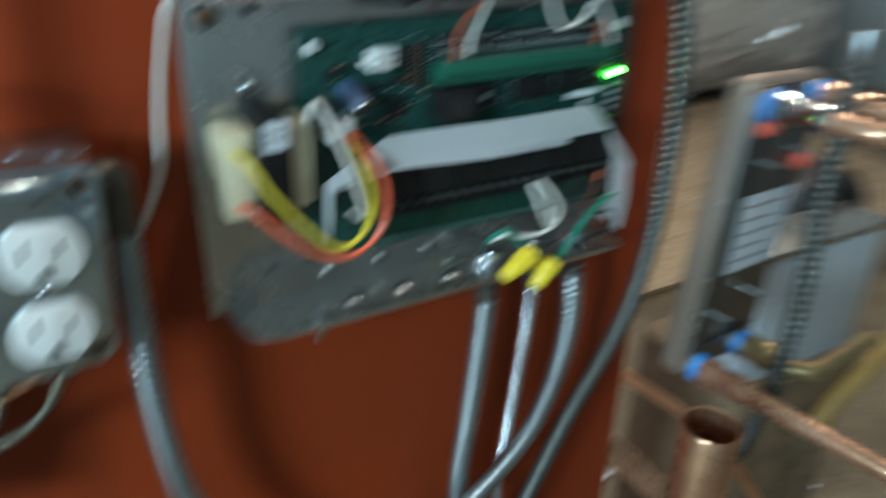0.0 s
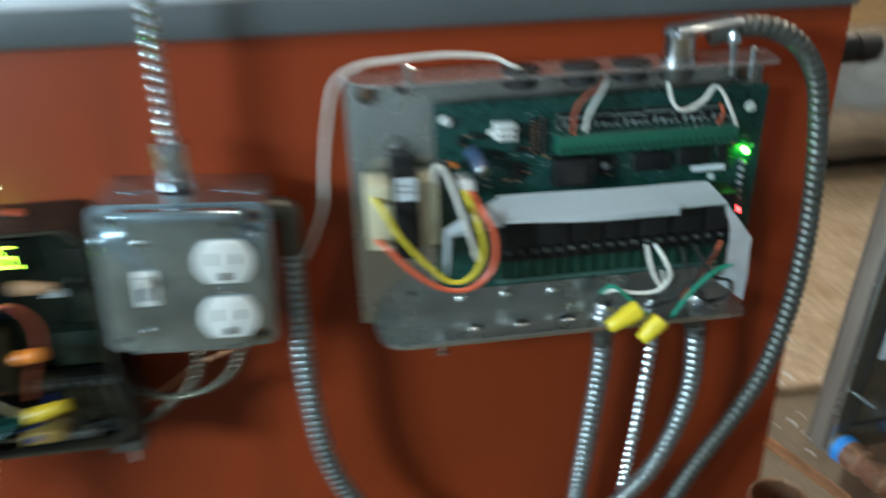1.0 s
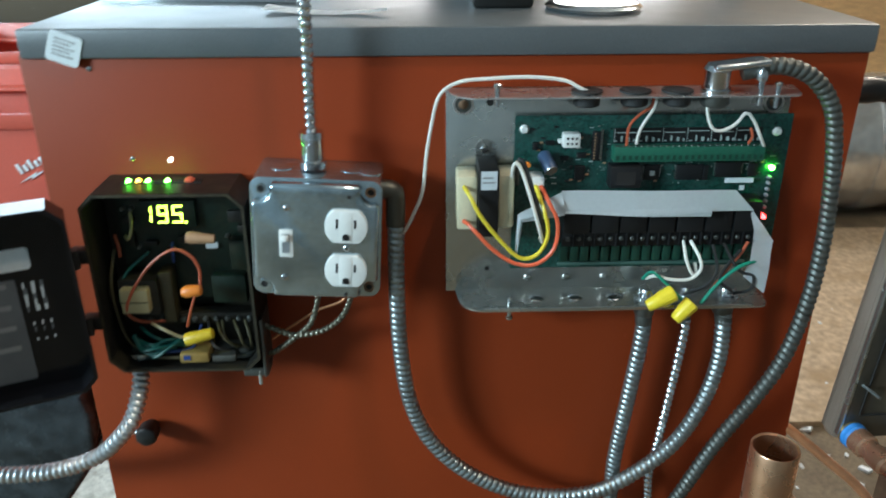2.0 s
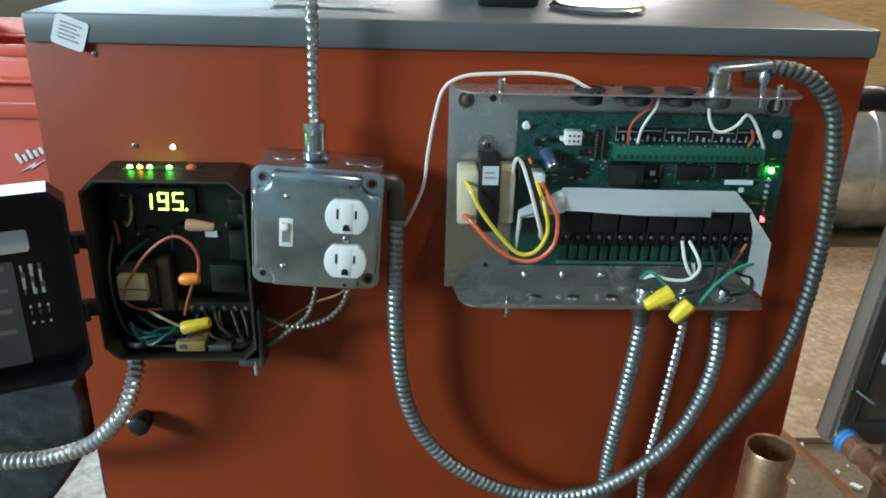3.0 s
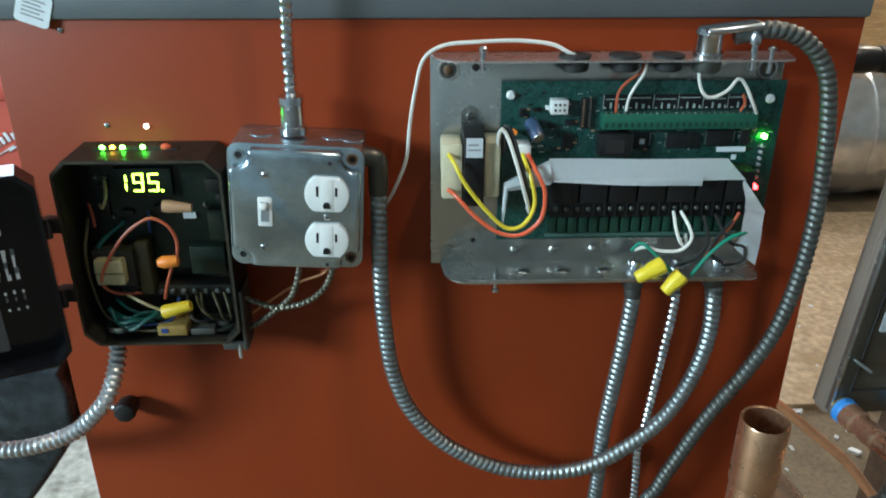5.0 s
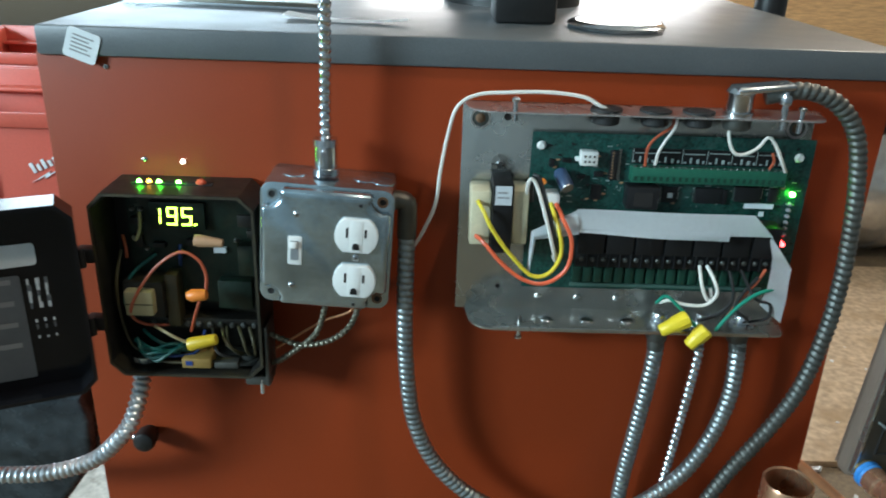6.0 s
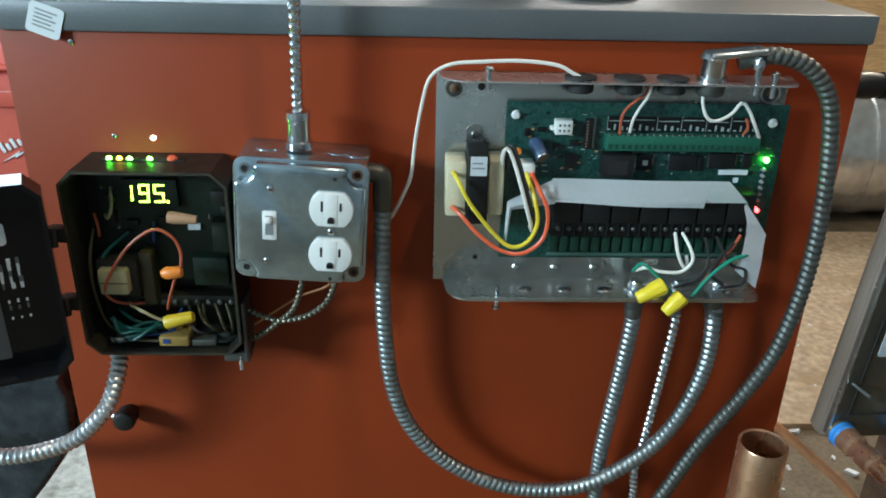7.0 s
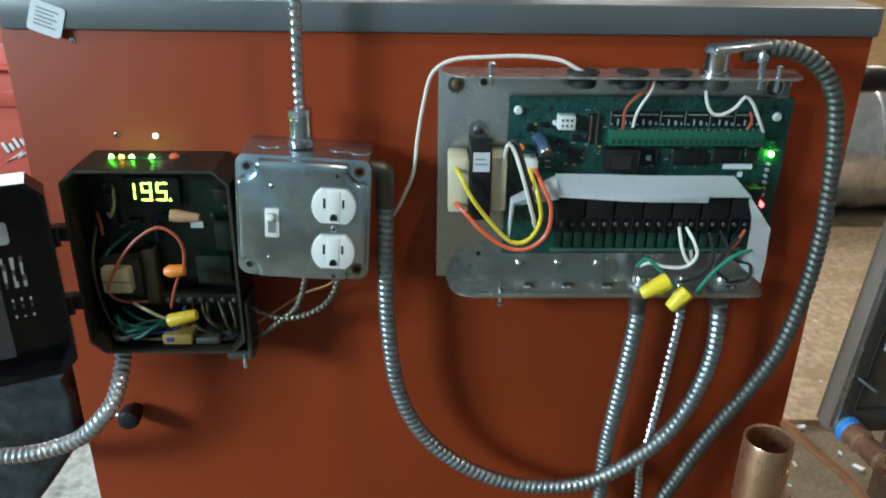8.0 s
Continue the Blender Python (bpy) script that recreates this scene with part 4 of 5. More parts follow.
for i in range(110):
    x, z = rr.uniform(PX0 + 0.006, PX1 - 0.008), rr.uniform(0.997, 1.020) if i % 4 else rr.uniform(1.020, 1.049)
    if z > 1.017 and 0.35 < x < 0.476:
        continue
    w, h = (rr.uniform(0.0006, 0.0012),) * 2 if i % 3 else (rr.uniform(0.002, 0.0045), 0.0005)
    part("print_mark", box(x, x + w, PF - 0.0002, PF, z, z + h), ("silk", "solder", "print_dim")[i % 3], pcb)
part("label", box(0.4485, 0.4720, PF - 0.0033, PF - 0.0028, 0.9985, 1.0025), "paper", pcb, "white printed label")
part("label", box(0.4625, 0.4665, PF - 0.0006, PF - 0.0001, 0.991, 0.995), "paper", pcb)
part("label", box(0.3860, 0.3900, PF - 0.0034, PF - 0.0028, 1.0055, 1.0095), "paper", pcb)
part("power_led", lathe((0.4862, PF, 1.0105), (0.4862, PF - 0.004, 1.0105), ((0, 0.0021), (0.6, 0.0021), (0.85, 0.0016), (1, 0.0006)), 14), "led_green", pcb, "lit green power light")
part("zone_led", lathe((0.4845, PF, 0.9690), (0.4845, PF - 0.0080, 0.9690), ((0, 0.0019), (0.8, 0.0019), (0.92, 0.0014), (1, 0.0006)), 14), "led_red", pcb, "lit red zone light")
for i in range(6):
    part("unlit_led", lathe((0.4855, PF, 1.0025 - i * 0.0052), (0.4855, PF - 0.004, 1.0025 - i * 0.0052), ((0, 0.0017), (0.7, 0.0016), (1, 0.0006)), 12), "grey_plastic", pcb)
# relay bank, with one row of screw terminals below
for i in range(7):
    x = 0.3155 + i * 0.0232
    part("relay", box(x, x + 0.0215, PF - 0.020, PF, 0.962, 0.988, 0.0008), "chip", pcb, "black relay")
tb = part("terminal_strip", box(0.3155, 0.4765, PF - 0.016, PF, 0.949, 0.962, 0.0008), "chip", pcb, "black screw terminal strip")
first = part("terminal_screw", lathe((0.3205, PF - 0.016, 0.956), (0.3205, PF - 0.0178, 0.956), ((0, 0.0021), (0.6, 0.0020), (1, 0.0012)), 12), "conduit_dull", tb)
ridge0 = part("barrier", box(0.3245, 0.3255, PF - 0.0185, PF - 0.0155, 0.9495, 0.9615), "chip", tb)
for i in range(1, 18):
    piece(first, "terminal_screw", shift(i * 0.00875, 0, 0), tb)
    piece(ridge0, "barrier", shift(i * 0.00875, 0, 0), tb)
for i in range(18):
    x = 0.3165 + i * 0.00875
    part("print_line", box(x + 0.0078, x + 0.0083, PF - 0.0003, PF, 0.936, 0.948), "print_dim", pcb)
    part("print_mark", box(x + 0.001, x + 0.0065, PF - 0.0003, PF, 0.939, 0.9418), "print_dim", pcb)
tooth = part("terminal_cover", box(0.3165, 0.3232, PF - 0.0050, PF, 0.9300, 0.9440, 0.0006), "term_dark", pcb, "small dark green terminal cover")
for i in range(1, 18):
    piece(tooth, "terminal_cover", shift(i * 0.00875, 0, 0), pcb)
part("terminal_tray", box(0.3155, 0.4765, PF - 0.0030, PF, 0.9255, 0.9285, 0.0006), "print_dim", pcb)

# the white insulating card over the relays: a folded sheet
def card_strip(corners, name, label=""):
    bm = bmesh.new()
    n = 10
    rows = []
    a, b, c, d = [Vector(p) for p in corners]
    for i in range(n + 1):
        u = i / n
        row = []
        for k in range(4):
            v = k / 3
            p = (a.lerp(b, u)).lerp(d.lerp(c, u), v)
            p.y += 0.0012 * math.sin(u * 7 + 1) + 0.0008 * math.sin(v * 3 + u * 4)
            row.append(bm.verts.new(p))
        rows.append(row)
    for r0, r1 in zip(rows, rows[1:]):
        for k in range(3):
            bm.faces.new((r0[k], r0[k + 1], r1[k + 1], r1[k]))
    bmesh.ops.solidify(bm, geom=bm.faces[:], thickness=0.0006)
    return part(name, bm, "paper", card, label)


card = thing("insulating_card", (0.38, -0.045, 0.983), "folded white insulating card over the relays", "card")
card_strip(((0.311, -0.042, 1.0015), (0.4495, -0.042, 1.0005), (0.4665, -0.044, 0.983), (0.3125, -0.046, 0.9860)), "strip")
card_strip(((0.3135, -0.0462, 0.9865), (0.431, -0.0465, 0.9875), (0.431, -0.047, 0.9795), (0.3135, -0.047, 0.9840)), "tab")
card_strip(((0.3115, -0.0425, 1.0005), (0.3140, -0.0465, 0.9825), (0.2795, -0.0465, 0.9765), (0.2768, -0.0455, 0.9835)), "tail")
card_strip(((0.2765, -0.0455, 0.9838), (0.2802, -0.0465, 0.9765), (0.2775, -0.0475, 0.9500), (0.2755, -0.0465, 0.9520)), "tail")
card_strip(((0.4655, -0.0440, 0.9830), (0.4850, -0.0460, 0.9575), (0.4690, -0.0460, 0.9580), (0.4640, -0.0440, 0.9805)), "flap")
card_strip(((0.4850, -0.0460, 0.9580), (0.4868, -0.0430, 0.9080), (0.4665, -0.0440, 0.9245), (0.4690, -0.0460, 0.9580)), "flap")

# transformer at the side of the board
tf = part("transformer", box(0.2458, 0.2618, -0.040, -0.0035, 0.962, 1.019, 0.0012), "chip", enc, "transformer with cream bobbins")
part("bobbin", box(0.2290, 0.2456, -0.034, -0.006, 0.9660, 1.0115, 0.0022), "cream", tf, "cream plastic bobbin")
part("bobbin", box(0.2620, 0.2748, -0.034, -0.006, 0.9670, 1.0125, 0.0022), "cream", tf)
part("label", box(0.2475, 0.2602, -0.0405, -0.0398, 1.0025, 1.0178), "pale_label", tf, "white printed label")
part("print_line", box(0.2490, 0.2585, -0.0408, -0.0405, 1.0080, 1.0092), "ink", tf)
part("print_line", box(0.2490, 0.2570, -0.0408, -0.0405, 1.0120, 1.0132), "ink", tf)
tab = part("foot", plate_xz(rounded(0.2455, 0.2590, 1.014, 1.033, 0.006), -0.0055, -0.0036), "galv", tf)
part("foot_screw", lathe((0.2523, -0.0055, 1.0255), (0.2523, -0.0085, 1.0255), ((0, 0.0032), (0.6, 0.0032), (1, 0.002)), 12), "chrome", tf)
part("plug", box(0.2865, 0.2985, PF - 0.016, PF, 0.9985, 1.0095, 0.001), "white", pcb, "white plug with coloured wires")
part("varistor", lathe((0.2860, PF - 0.003, 1.0165), (0.2860, PF - 0.007, 1.0165), ((0, 0.0022), (0.5, 0.0028), (1, 0.0022)), 12), "nut_orange", pcb)
for name, mt, r, pts in (("wire", "w_yellow", 0.0017, ((0.2345, -0.034, 1.003), (0.2385, -0.046, 0.9995), (0.247, -0.05, 0.984), (0.263, -0.05, 0.963), (0.279, -0.050, 0.948), (0.293, -0.050, 0.951), (0.3005, -0.050, 0.968), (0.2965, -0.048, 0.989), (0.2915, -0.03, 1.003))),
                         ("wire", "w_red", 0.0017, ((0.2345, -0.034, 0.974), (0.240, -0.046, 0.9735), (0.255, -0.051, 0.958), (0.273, -0.052, 0.945), (0.291, -0.052, 0.943), (0.3055, -0.052, 0.956), (0.3075, -0.051, 0.978), (0.300, -0.048, 0.995), (0.2955, -0.03, 1.003))),
                         ("wire", "w_white", 0.0016, ((0.2740, -0.028, 1.002), (0.2722, -0.036, 1.016), (0.2740, -0.041, 1.0250), (0.2790, -0.042, 1.0180), (0.2855, -0.049, 0.999), (0.2930, -0.051, 0.974), (0.2980, -0.042, 0.958), (0.299, -0.02, 0.953))),
                         ("wire", "w_black", 0.0018, ((0.2775, -0.026, 1.002), (0.2762, -0.034, 1.020), (0.2780, -0.038, 1.0270), (0.2828, -0.040, 1.0180), (0.2888, -0.047, 0.999), (0.2960, -0.049, 0.974), (0.3005, -0.040, 0.958), (0.302, -0.02, 0.953))),
                         ("wire", "w_brown", 0.0012, ((0.382, -0.022, 1.072), (0.380, -0.024, 1.064), (0.370, -0.026, 1.057), (0.3635, -0.026, 1.048), (0.3635, -0.024, 1.032))),
                         ("wire", "w_white", 0.0012, ((0.384, -0.022, 1.072), (0.382, -0.025, 1.063), (0.3755, -0.027, 1.053), (0.372, -0.026, 1.044), (0.3710, -0.024, 1.032))),
                         ("wire", "w_white", 0.0013, ((0.4235, -0.024, 1.072), (0.4235, -0.028, 1.058), (0.428, -0.03, 1.0475), (0.436, -0.03, 1.0455), (0.446, -0.03, 1.051), (0.4525, -0.03, 1.0595), (0.459, -0.03, 1.054), (0.467, -0.03, 1.040), (0.473, -0.026, 1.031))),
                         ("wire", "w_brown", 0.0011, ((0.459, -0.028, 1.047), (0.4615, -0.028, 1.040), (0.460, -0.024, 1.032))),
                         ("wire", "w_white", 0.0014, ((0.4155, -0.034, 0.954), (0.4165, -0.044, 0.941), (0.4215, -0.046, 0.930), (0.426, -0.044, 0.928), (0.4245, -0.042, 0.938))),
                         ("wire", "w_white", 0.0014, ((0.4215, -0.034, 0.954), (0.4265, -0.045, 0.944), (0.4285, -0.047, 0.934), (0.4205, -0.047, 0.925), (0.405, -0.045, 0.924), (0.393, -0.043, 0.9265), (0.387, -0.035, 0.920))),
                         ("wire", "w_green", 0.0014, ((0.385, -0.035, 0.920), (0.390, -0.043, 0.930), (0.4025, -0.047, 0.920), (0.417, -0.047, 0.905), (0.424, -0.036, 0.900))),
                         ("wire", "w_green", 0.0015, ((0.4775, -0.030, 0.930), (0.477, -0.042, 0.9375), (0.471, -0.046, 0.9395), (0.458, -0.048, 0.935), (0.444, -0.048, 0.921), (0.4315, -0.048, 0.9015))),
                         ("wire", "w_black", 0.0014, ((0.462, -0.030, 0.902), (0.458, -0.044, 0.912), (0.446, -0.045, 0.922), (0.452, -0.04, 0.932), (0.466, -0.035, 0.948))),
                         ("wire", "w_black", 0.0014, ((0.466, -0.030, 0.902), (0.475, -0.042, 0.912), (0.474, -0.044, 0.926), (0.462, -0.042, 0.930), (0.449, -0.034, 0.952))),
                         ("wire", "w_black", 0.0014, ((0.424, -0.030, 0.902), (0.436, -0.04, 0.914), (0.444, -0.042, 0.930), (0.440, -0.034, 0.952))),
                         ("wire", "w_brown", 0.0013, ((0.447, -0.03, 0.906), (0.455, -0.038, 0.931), (0.463, -0.036, 0.940), (0.470, -0.034, 0.953)))):
    part(name, sweep(pts, r, seg=7), mt, enc)


def wire_nut(a, b):
    a, b = Vector(a), Vector(b)
    n = part("wire_nut", lathe(a, b, ((0, 0.0050), (0.04, 0.0068), (0.45, 0.0066), (0.62, 0.0058), (0.95, 0.0050), (1, 0.0040)), 18), "nut_yellow", enc, "yellow wire nut")
    q = (b - a).to_track_quat("Z", "Y")
    for k in range(9):
        v = q @ Vector((math.cos(k * 0.698), math.sin(k * 0.698), 0))
        part("rib", cyl(a + (b - a) * 0.08 + v * 0.0066, a + (b - a) * 0.5 + v * 0.0063, 0.0006, 0.0004, 6), "nut_yellow", n)


wire_nut((0.4075, -0.052, 0.9155), (0.3855, -0.054, 0.9040))
wire_nut((0.4235, -0.052, 0.9060), (0.4095, -0.055, 0.8915))

# connectors and conduits at the enclosure
def gland(name, top, r, label):
    x, y, z = top
    g = thing(name, top, label, "connector", "conduit connectors")
    part("locknut", lathe((x, y, z + 0.004), (x, y, z), ((0, r * 1.15), (0.6, r * 1.2), (1, r * 1.1)), 14), "chrome", g)
    part("throat", lathe((x, y, z + 0.010), (x, y, z + 0.003), ((0, r * 0.7), (0.3, r * 0.8), (1, r * 0.85)), 16), "chrome", g)
    part("clamp", lathe((x, y, z), (x - 0.001, y, z - 0.016), ((0, r * 0.8), (0.25, r * 0.8), (0.3, r * 0.92), (0.9, r * 0.92), (1, r * 0.8)), 18), "conduit_dull", g)


gland("conduit_connector", (0.3935, -0.024, EZ0 + 0.001), 0.0095, "zinc conduit connector under the enclosure")
gland("conduit_connector", (0.4290, -0.024, EZ0 + 0.001), 0.0070, "small zinc cable connector under the enclosure")
gland("conduit_connector", (0.4625, -0.024, EZ0 + 0.001), 0.0095, "zinc conduit connector under the enclosure")


def conduit(name, pts, r, ridge, pitch, mt, label, cat="conduit", grp="flexible conduits"):
    t = thing(name, pts[0], label, cat, grp)
    part("jacket", sweep(pts, r, seg=12, ridge=ridge, pitch=pitch), mt, t)
    a, b = Vector(pts[0]), Vector(pts[1])
    part("ferrule", lathe(a, a + (b - a).normalized() * 0.012, ((0, r * 1.05), (0.3, r * 1.1), (0.9, r * 1.1), (1, r * 1.05)), 16), "conduit_dull", t, "pressed steel end ferrule")
    return t


conduit("flexible_conduit", ((0.3925, -0.024, EZ0 - 0.012), (0.3938, -0.024, 0.868), (0.3915, -0.024, 0.833), (0.3855, -0.024, 0.773), (0.3815, -0.022, 0.721), (0.382, -0.020, 0.667), (0.380, -0.018, 0.58), (0.376, -0.018, 0.3)), 0.0066, 0.0012, 0.0057, "conduit", "flexible steel conduit hanging down the boiler front")
conduit("armoured_cable", ((0.4290, -0.024, EZ0 - 0.012), (0.4312, -0.024, 0.867), (0.4280, -0.024, 0.821), (0.4230, -0.024, 0.766), (0.4195, -0.023, 0.727), (0.4165, -0.022, 0.701), (0.4195, -0.020, 0.666), (0.421, -0.018, 0.58), (0.416, -0.018, 0.3)), 0.0040, 0.0016, 0.0062, "chrome", "thin bright armoured cable hanging down the boiler front", "cable", "armoured cables")
conduit("flexible_conduit", ((0.4622, -0.024, EZ0 - 0.012), (0.4628, -0.028, 0.872), (0.4625, -0.031, 0.832), (0.4520, -0.034, 0.790), (0.4310, -0.037, 0.750), (0.3985, -0.038, 0.718), (0.3645, -0.038, 0.697), (0.3225, -0.036, 0.690), (0.2795, -0.034, 0.697), (0.2370, -0.032, 0.720), (0.2055, -0.031, 0.755), (0.1880, -0.031, 0.798), (0.1810, -0.031, 0.850), (0.1790, -0.031, 0.904), (0.1798, -0.030, 0.985)), 0.0066, 0.0012, 0.0057, "conduit", "flexible steel conduit in a wide loop across the boiler front")
elbow = thing("conduit_elbow", (0.180, -0.03, 0.985), "dull metal elbow beside the switch box", "connector", "conduit connectors")
part("elbow", sweep([(0.1795, -0.030, 0.970), (0.1798, -0.030, 0.992), (0.1780, -0.030, 0.9995), (0.1675, -0.030, 1.001)], 0.0078, 0.002, 14), "front_steel", elbow)
rc = conduit("flexible_conduit", ((0.4450, -0.028, 1.0905), (0.458, -0.029, 1.0945), (0.480, -0.03, 1.0945), (0.502, -0.03, 1.0845), (0.519, -0.03, 1.063), (0.5275, -0.03, 1.030), (0.5325, -0.03, 0.989), (0.5350, -0.03, 0.944), (0.5325, -0.03, 0.892), (0.5215, -0.03, 0.836), (0.502, -0.03, 0.793), (0.4745, -0.03, 0.745), (0.4515, -0.029, 0.692), (0.440, -0.028, 0.662), (0.425, -0.025, 0.60), (0.42, -0.02, 0.3)), 0.0063, 0.0012, 0.0060, "conduit_dull", "dull flexible steel conduit arching beside the enclosure")
ac = thing("angle_connector", (0.4285, -0.024, EZ1), "bright zinc angle connector on the enclosure", "connector", "conduit connectors")
part("body", lathe((0.4285, -0.024, EZ1), (0.4275, -0.026, EZ1 + 0.022), ((0, 0.0115), (0.18, 0.0115), (0.2, 0.0095), (0.75, 0.0098), (0.85, 0.011), (1, 0.0085)), 20), "chrome", ac)
part("strap", box(0.4215, 0.4640, -0.038, -0.018, EZ1 + 0.0195, EZ1 + 0.0245, 0.0022, 3, Matrix.Translation((0.44, 0, EZ1 + 0.022)) @ Matrix.Rotation(radians(-6), 4, "Y") @ Matrix.Translation((-0.44, 0, -EZ1 - 0.022))), "chrome", ac)
part("locknut", lathe((0.4285, -0.024, EZ1 - 0.0015), (0.4285, -0.024, EZ1 - 0.0105), ((0, 0.011), (0.7, 0.011), (1, 0.0095)), 14), "conduit_dull", ac)
part("strap_screw", cyl((0.4575, -0.036, EZ1 + 0.005), (0.4575, -0.036, EZ1 + 0.021), 0.0020, seg=10), "chrome", ac)
part("strap_nut", lathe((0.4575, -0.036, EZ1 + 0.012), (0.4575, -0.036, EZ1 + 0.019), ((0, 0.0045), (0.5, 0.005), (1, 0.004)), 10), "chrome", ac)
tw = thing("thermostat_wire", (0.323, -0.022, EZ1), "thin white wire looping from a grommet down the boiler", "wire")
part("insulation", sweep([(0.3295, -0.022, EZ1 + 0.001), (0.323, -0.022, 1.0785), (0.311, -0.021, 1.084), (0.285, -0.02, 1.0865), (0.255, -0.02, 1.0855), (0.231, -0.02, 1.083), (0.216, -0.02, 1.073), (0.2095, -0.02, 1.050), (0.205, -0.02, 1.023), (0.202, -0.02, 0.996), (0.195, -0.018, 0.976), (0.186, -0.014, 0.957), (0.175, -0.010, 0.945)], 0.0015, seg=8), "w_white", tw)

# ---------------------------------------------------------------- beside the boiler: heat exchanger and copper pipes
hx = thing("heat_exchanger", (0.62, -0.02, 0.757), "brazed stainless plate heat exchanger with copper pipes", "heat exchanger")
# its front lower corner, turned and leaning
HM = Matrix.Translation((0.5770, -0.042, 0.7525)) @ Matrix.Rotation(radians(10), 4, "Z") @ Matrix.Rotation(radians(5.0), 4, "Y")
HW, HD, HH = 0.104, 0.020, 0.246


def on_hx(bm):
    bmesh.ops.transform(bm, matrix=HM, verts=bm.verts[:])
    return bm


part("plate_pack", on_hx(box(0.0, HW, 0.0, HD, 0.0, HH, 0.007, 3)), "steel", hx, "brown-stained stainless plate pack")
part("front_plate", on_hx(plate_xz(rounded(0.004, HW - 0.004, 0.004, HH - 0.004, 0.010), -0.0025, 0.0, 0.0006)), "front_steel", hx, "dark mottled front plate")
part("rolled_edge", on_hx(plate_xz(rounded(0.0006, 0.0036, 0.008, HH - 0.008, 0.001), -0.0030, 0.004, 0.0006)), "galv", hx, "bright strip along the plate edge")
for k in range(7):
    part("plate_edge", on_hx(box(-0.0003, 0.003, 0.0022 + k * 0.0026, 0.0032 + k * 0.0026, 0.007, HH - 0.007)), "steel", hx)
part("label", on_hx(plate_xz(rounded(0.024, HW - 0.008, 0.090, 0.156, 0.002), -0.0031, -0.0025)), "pale_label", hx, "pale grey printed label")
for i in range(5):
    part("print_line", on_hx(box(0.029, HW - 0.020 - 0.012 * (i % 2), -0.0035, -0.0031, 0.099 + 0.0115 * i, 0.1015 + 0.0115 * i)), "ink", hx)
for x0, x1, z0, z1 in ((0.016, 0.0172, 0.030, 0.205), (0.016, HW - 0.012, 0.0288, 0.030)):
    part("seam_wire", on_hx(box(x0, x1, -0.0040, -0.0024, z0, z1, 0.0004)), "dark", hx, "dark wire tied along the plate")
PORTS = ((0.0135, 0.011), (0.0760, 0.014), (0.0150, 0.229), (0.0800, 0.231))
for x, z in PORTS:
    p = part("port", on_hx(lathe((x, -0.0025, z), (x, -0.022, z), ((0, 0.0118), (0.3, 0.0118), (0.32, 0.0098), (1, 0.0098)), 18)), "brass", hx, "threaded brass port")
    part("thread_tape", on_hx(lathe((x, -0.0030, z), (x, -0.0130, z), ((0, 0.0108), (0.25, 0.0126), (0.5, 0.0118), (0.75, 0.0124), (1, 0.0106)), 18)), "blue_tape", p, "blue thread sealing tape")
for x, z in ((0.010, 0.062), (0.058, 0.072), (0.022, 0.186), (0.066, 0.192)):
    part("stud", on_hx(cyl((x, 0.0, z), (x + 0.001, -0.023, z), 0.0015, seg=8)), "conduit", hx, "threaded mounting stud")
for x, z in ((0.021, 0.212), (0.090, 0.178)):
    part("port_cap", on_hx(lathe((x, -0.0025, z), (x, -0.012, z), ((0, 0.0075), (0.7, 0.0075), (1, 0.005)), 14)), "tool_red", hx, "small red plastic cap")


def copper_run(name, pts, r, label, mt="copper"):
    t = thing(name, pts[0], label, "pipe", "copper pipes")
    part("pipe", sweep(pts, r, step=0.006, seg=16), mt, t)
    return t


# the ways of the four pipes from their ports, along the plate, out from it and up
RUNS = (((0, -0.050, 0), (0, -0.10, 0), (0.002, -0.165, 0)),
        ((0, -0.044, 0), (0.004, -0.060, 0), (0.020, -0.070, 0.001), (0.11, -0.072, 0.004)),
        ((0, -0.046, 0), (0.004, -0.085, 0), (0.022, -0.110, 0.002), (0.16, -0.118, 0.004)),
        ((0, -0.044, 0), (0.004, -0.085, 0), (0.014, -0.130, 0.002), (0.05, -0.19, 0.004)))
for k, ((x, z), pts) in enumerate(zip(PORTS, RUNS)):
    run = [HM @ Vector((x + a, b, z + c)) for a, b, c in pts]
    t = copper_run("copper_pipe", run, 0.0080, "dull brass pipe turning off a heat exchanger port" if k == 1 else "short copper pipe on a heat exchanger port", "brass" if k == 1 else "copper")
    part("adapter", on_hx(lathe((x, -0.013, z), (x, -0.052, z), ((0, 0.0118), (0.3, 0.0118), (0.34, 0.0096 if k != 1 else 0.0125), (0.55, 0.0096 if k != 1 else 0.0128), (0.6, 0.0106), (0.95, 0.0106), (1, 0.0085)), 18)), ("copper", "brass", "chrome", "copper")[k], t,
         ("stepped copper adapter fitting", "stepped brass adapter fitting", "bright union nut", "stepped copper adapter fitting")[k])
hxc = thing("flexible_conduit", (0.70, -0.05, 0.75), "dull flexible conduit hanging beside the heat exchanger", "conduit", "flexible conduits")
part("jacket", sweep([(0.672, -0.060, 1.03), (0.658, -0.072, 0.90), (0.647, -0.082, 0.845), (0.638, -0.088, 0.79), (0.636, -0.086, 0.74), (0.630, -0.080, 0.69), (0.62, -0.07, 0.60), (0.61, -0.06, 0.0)], 0.0068, seg=12, ridge=0.0016, pitch=0.0068), "conduit_dull", hxc)
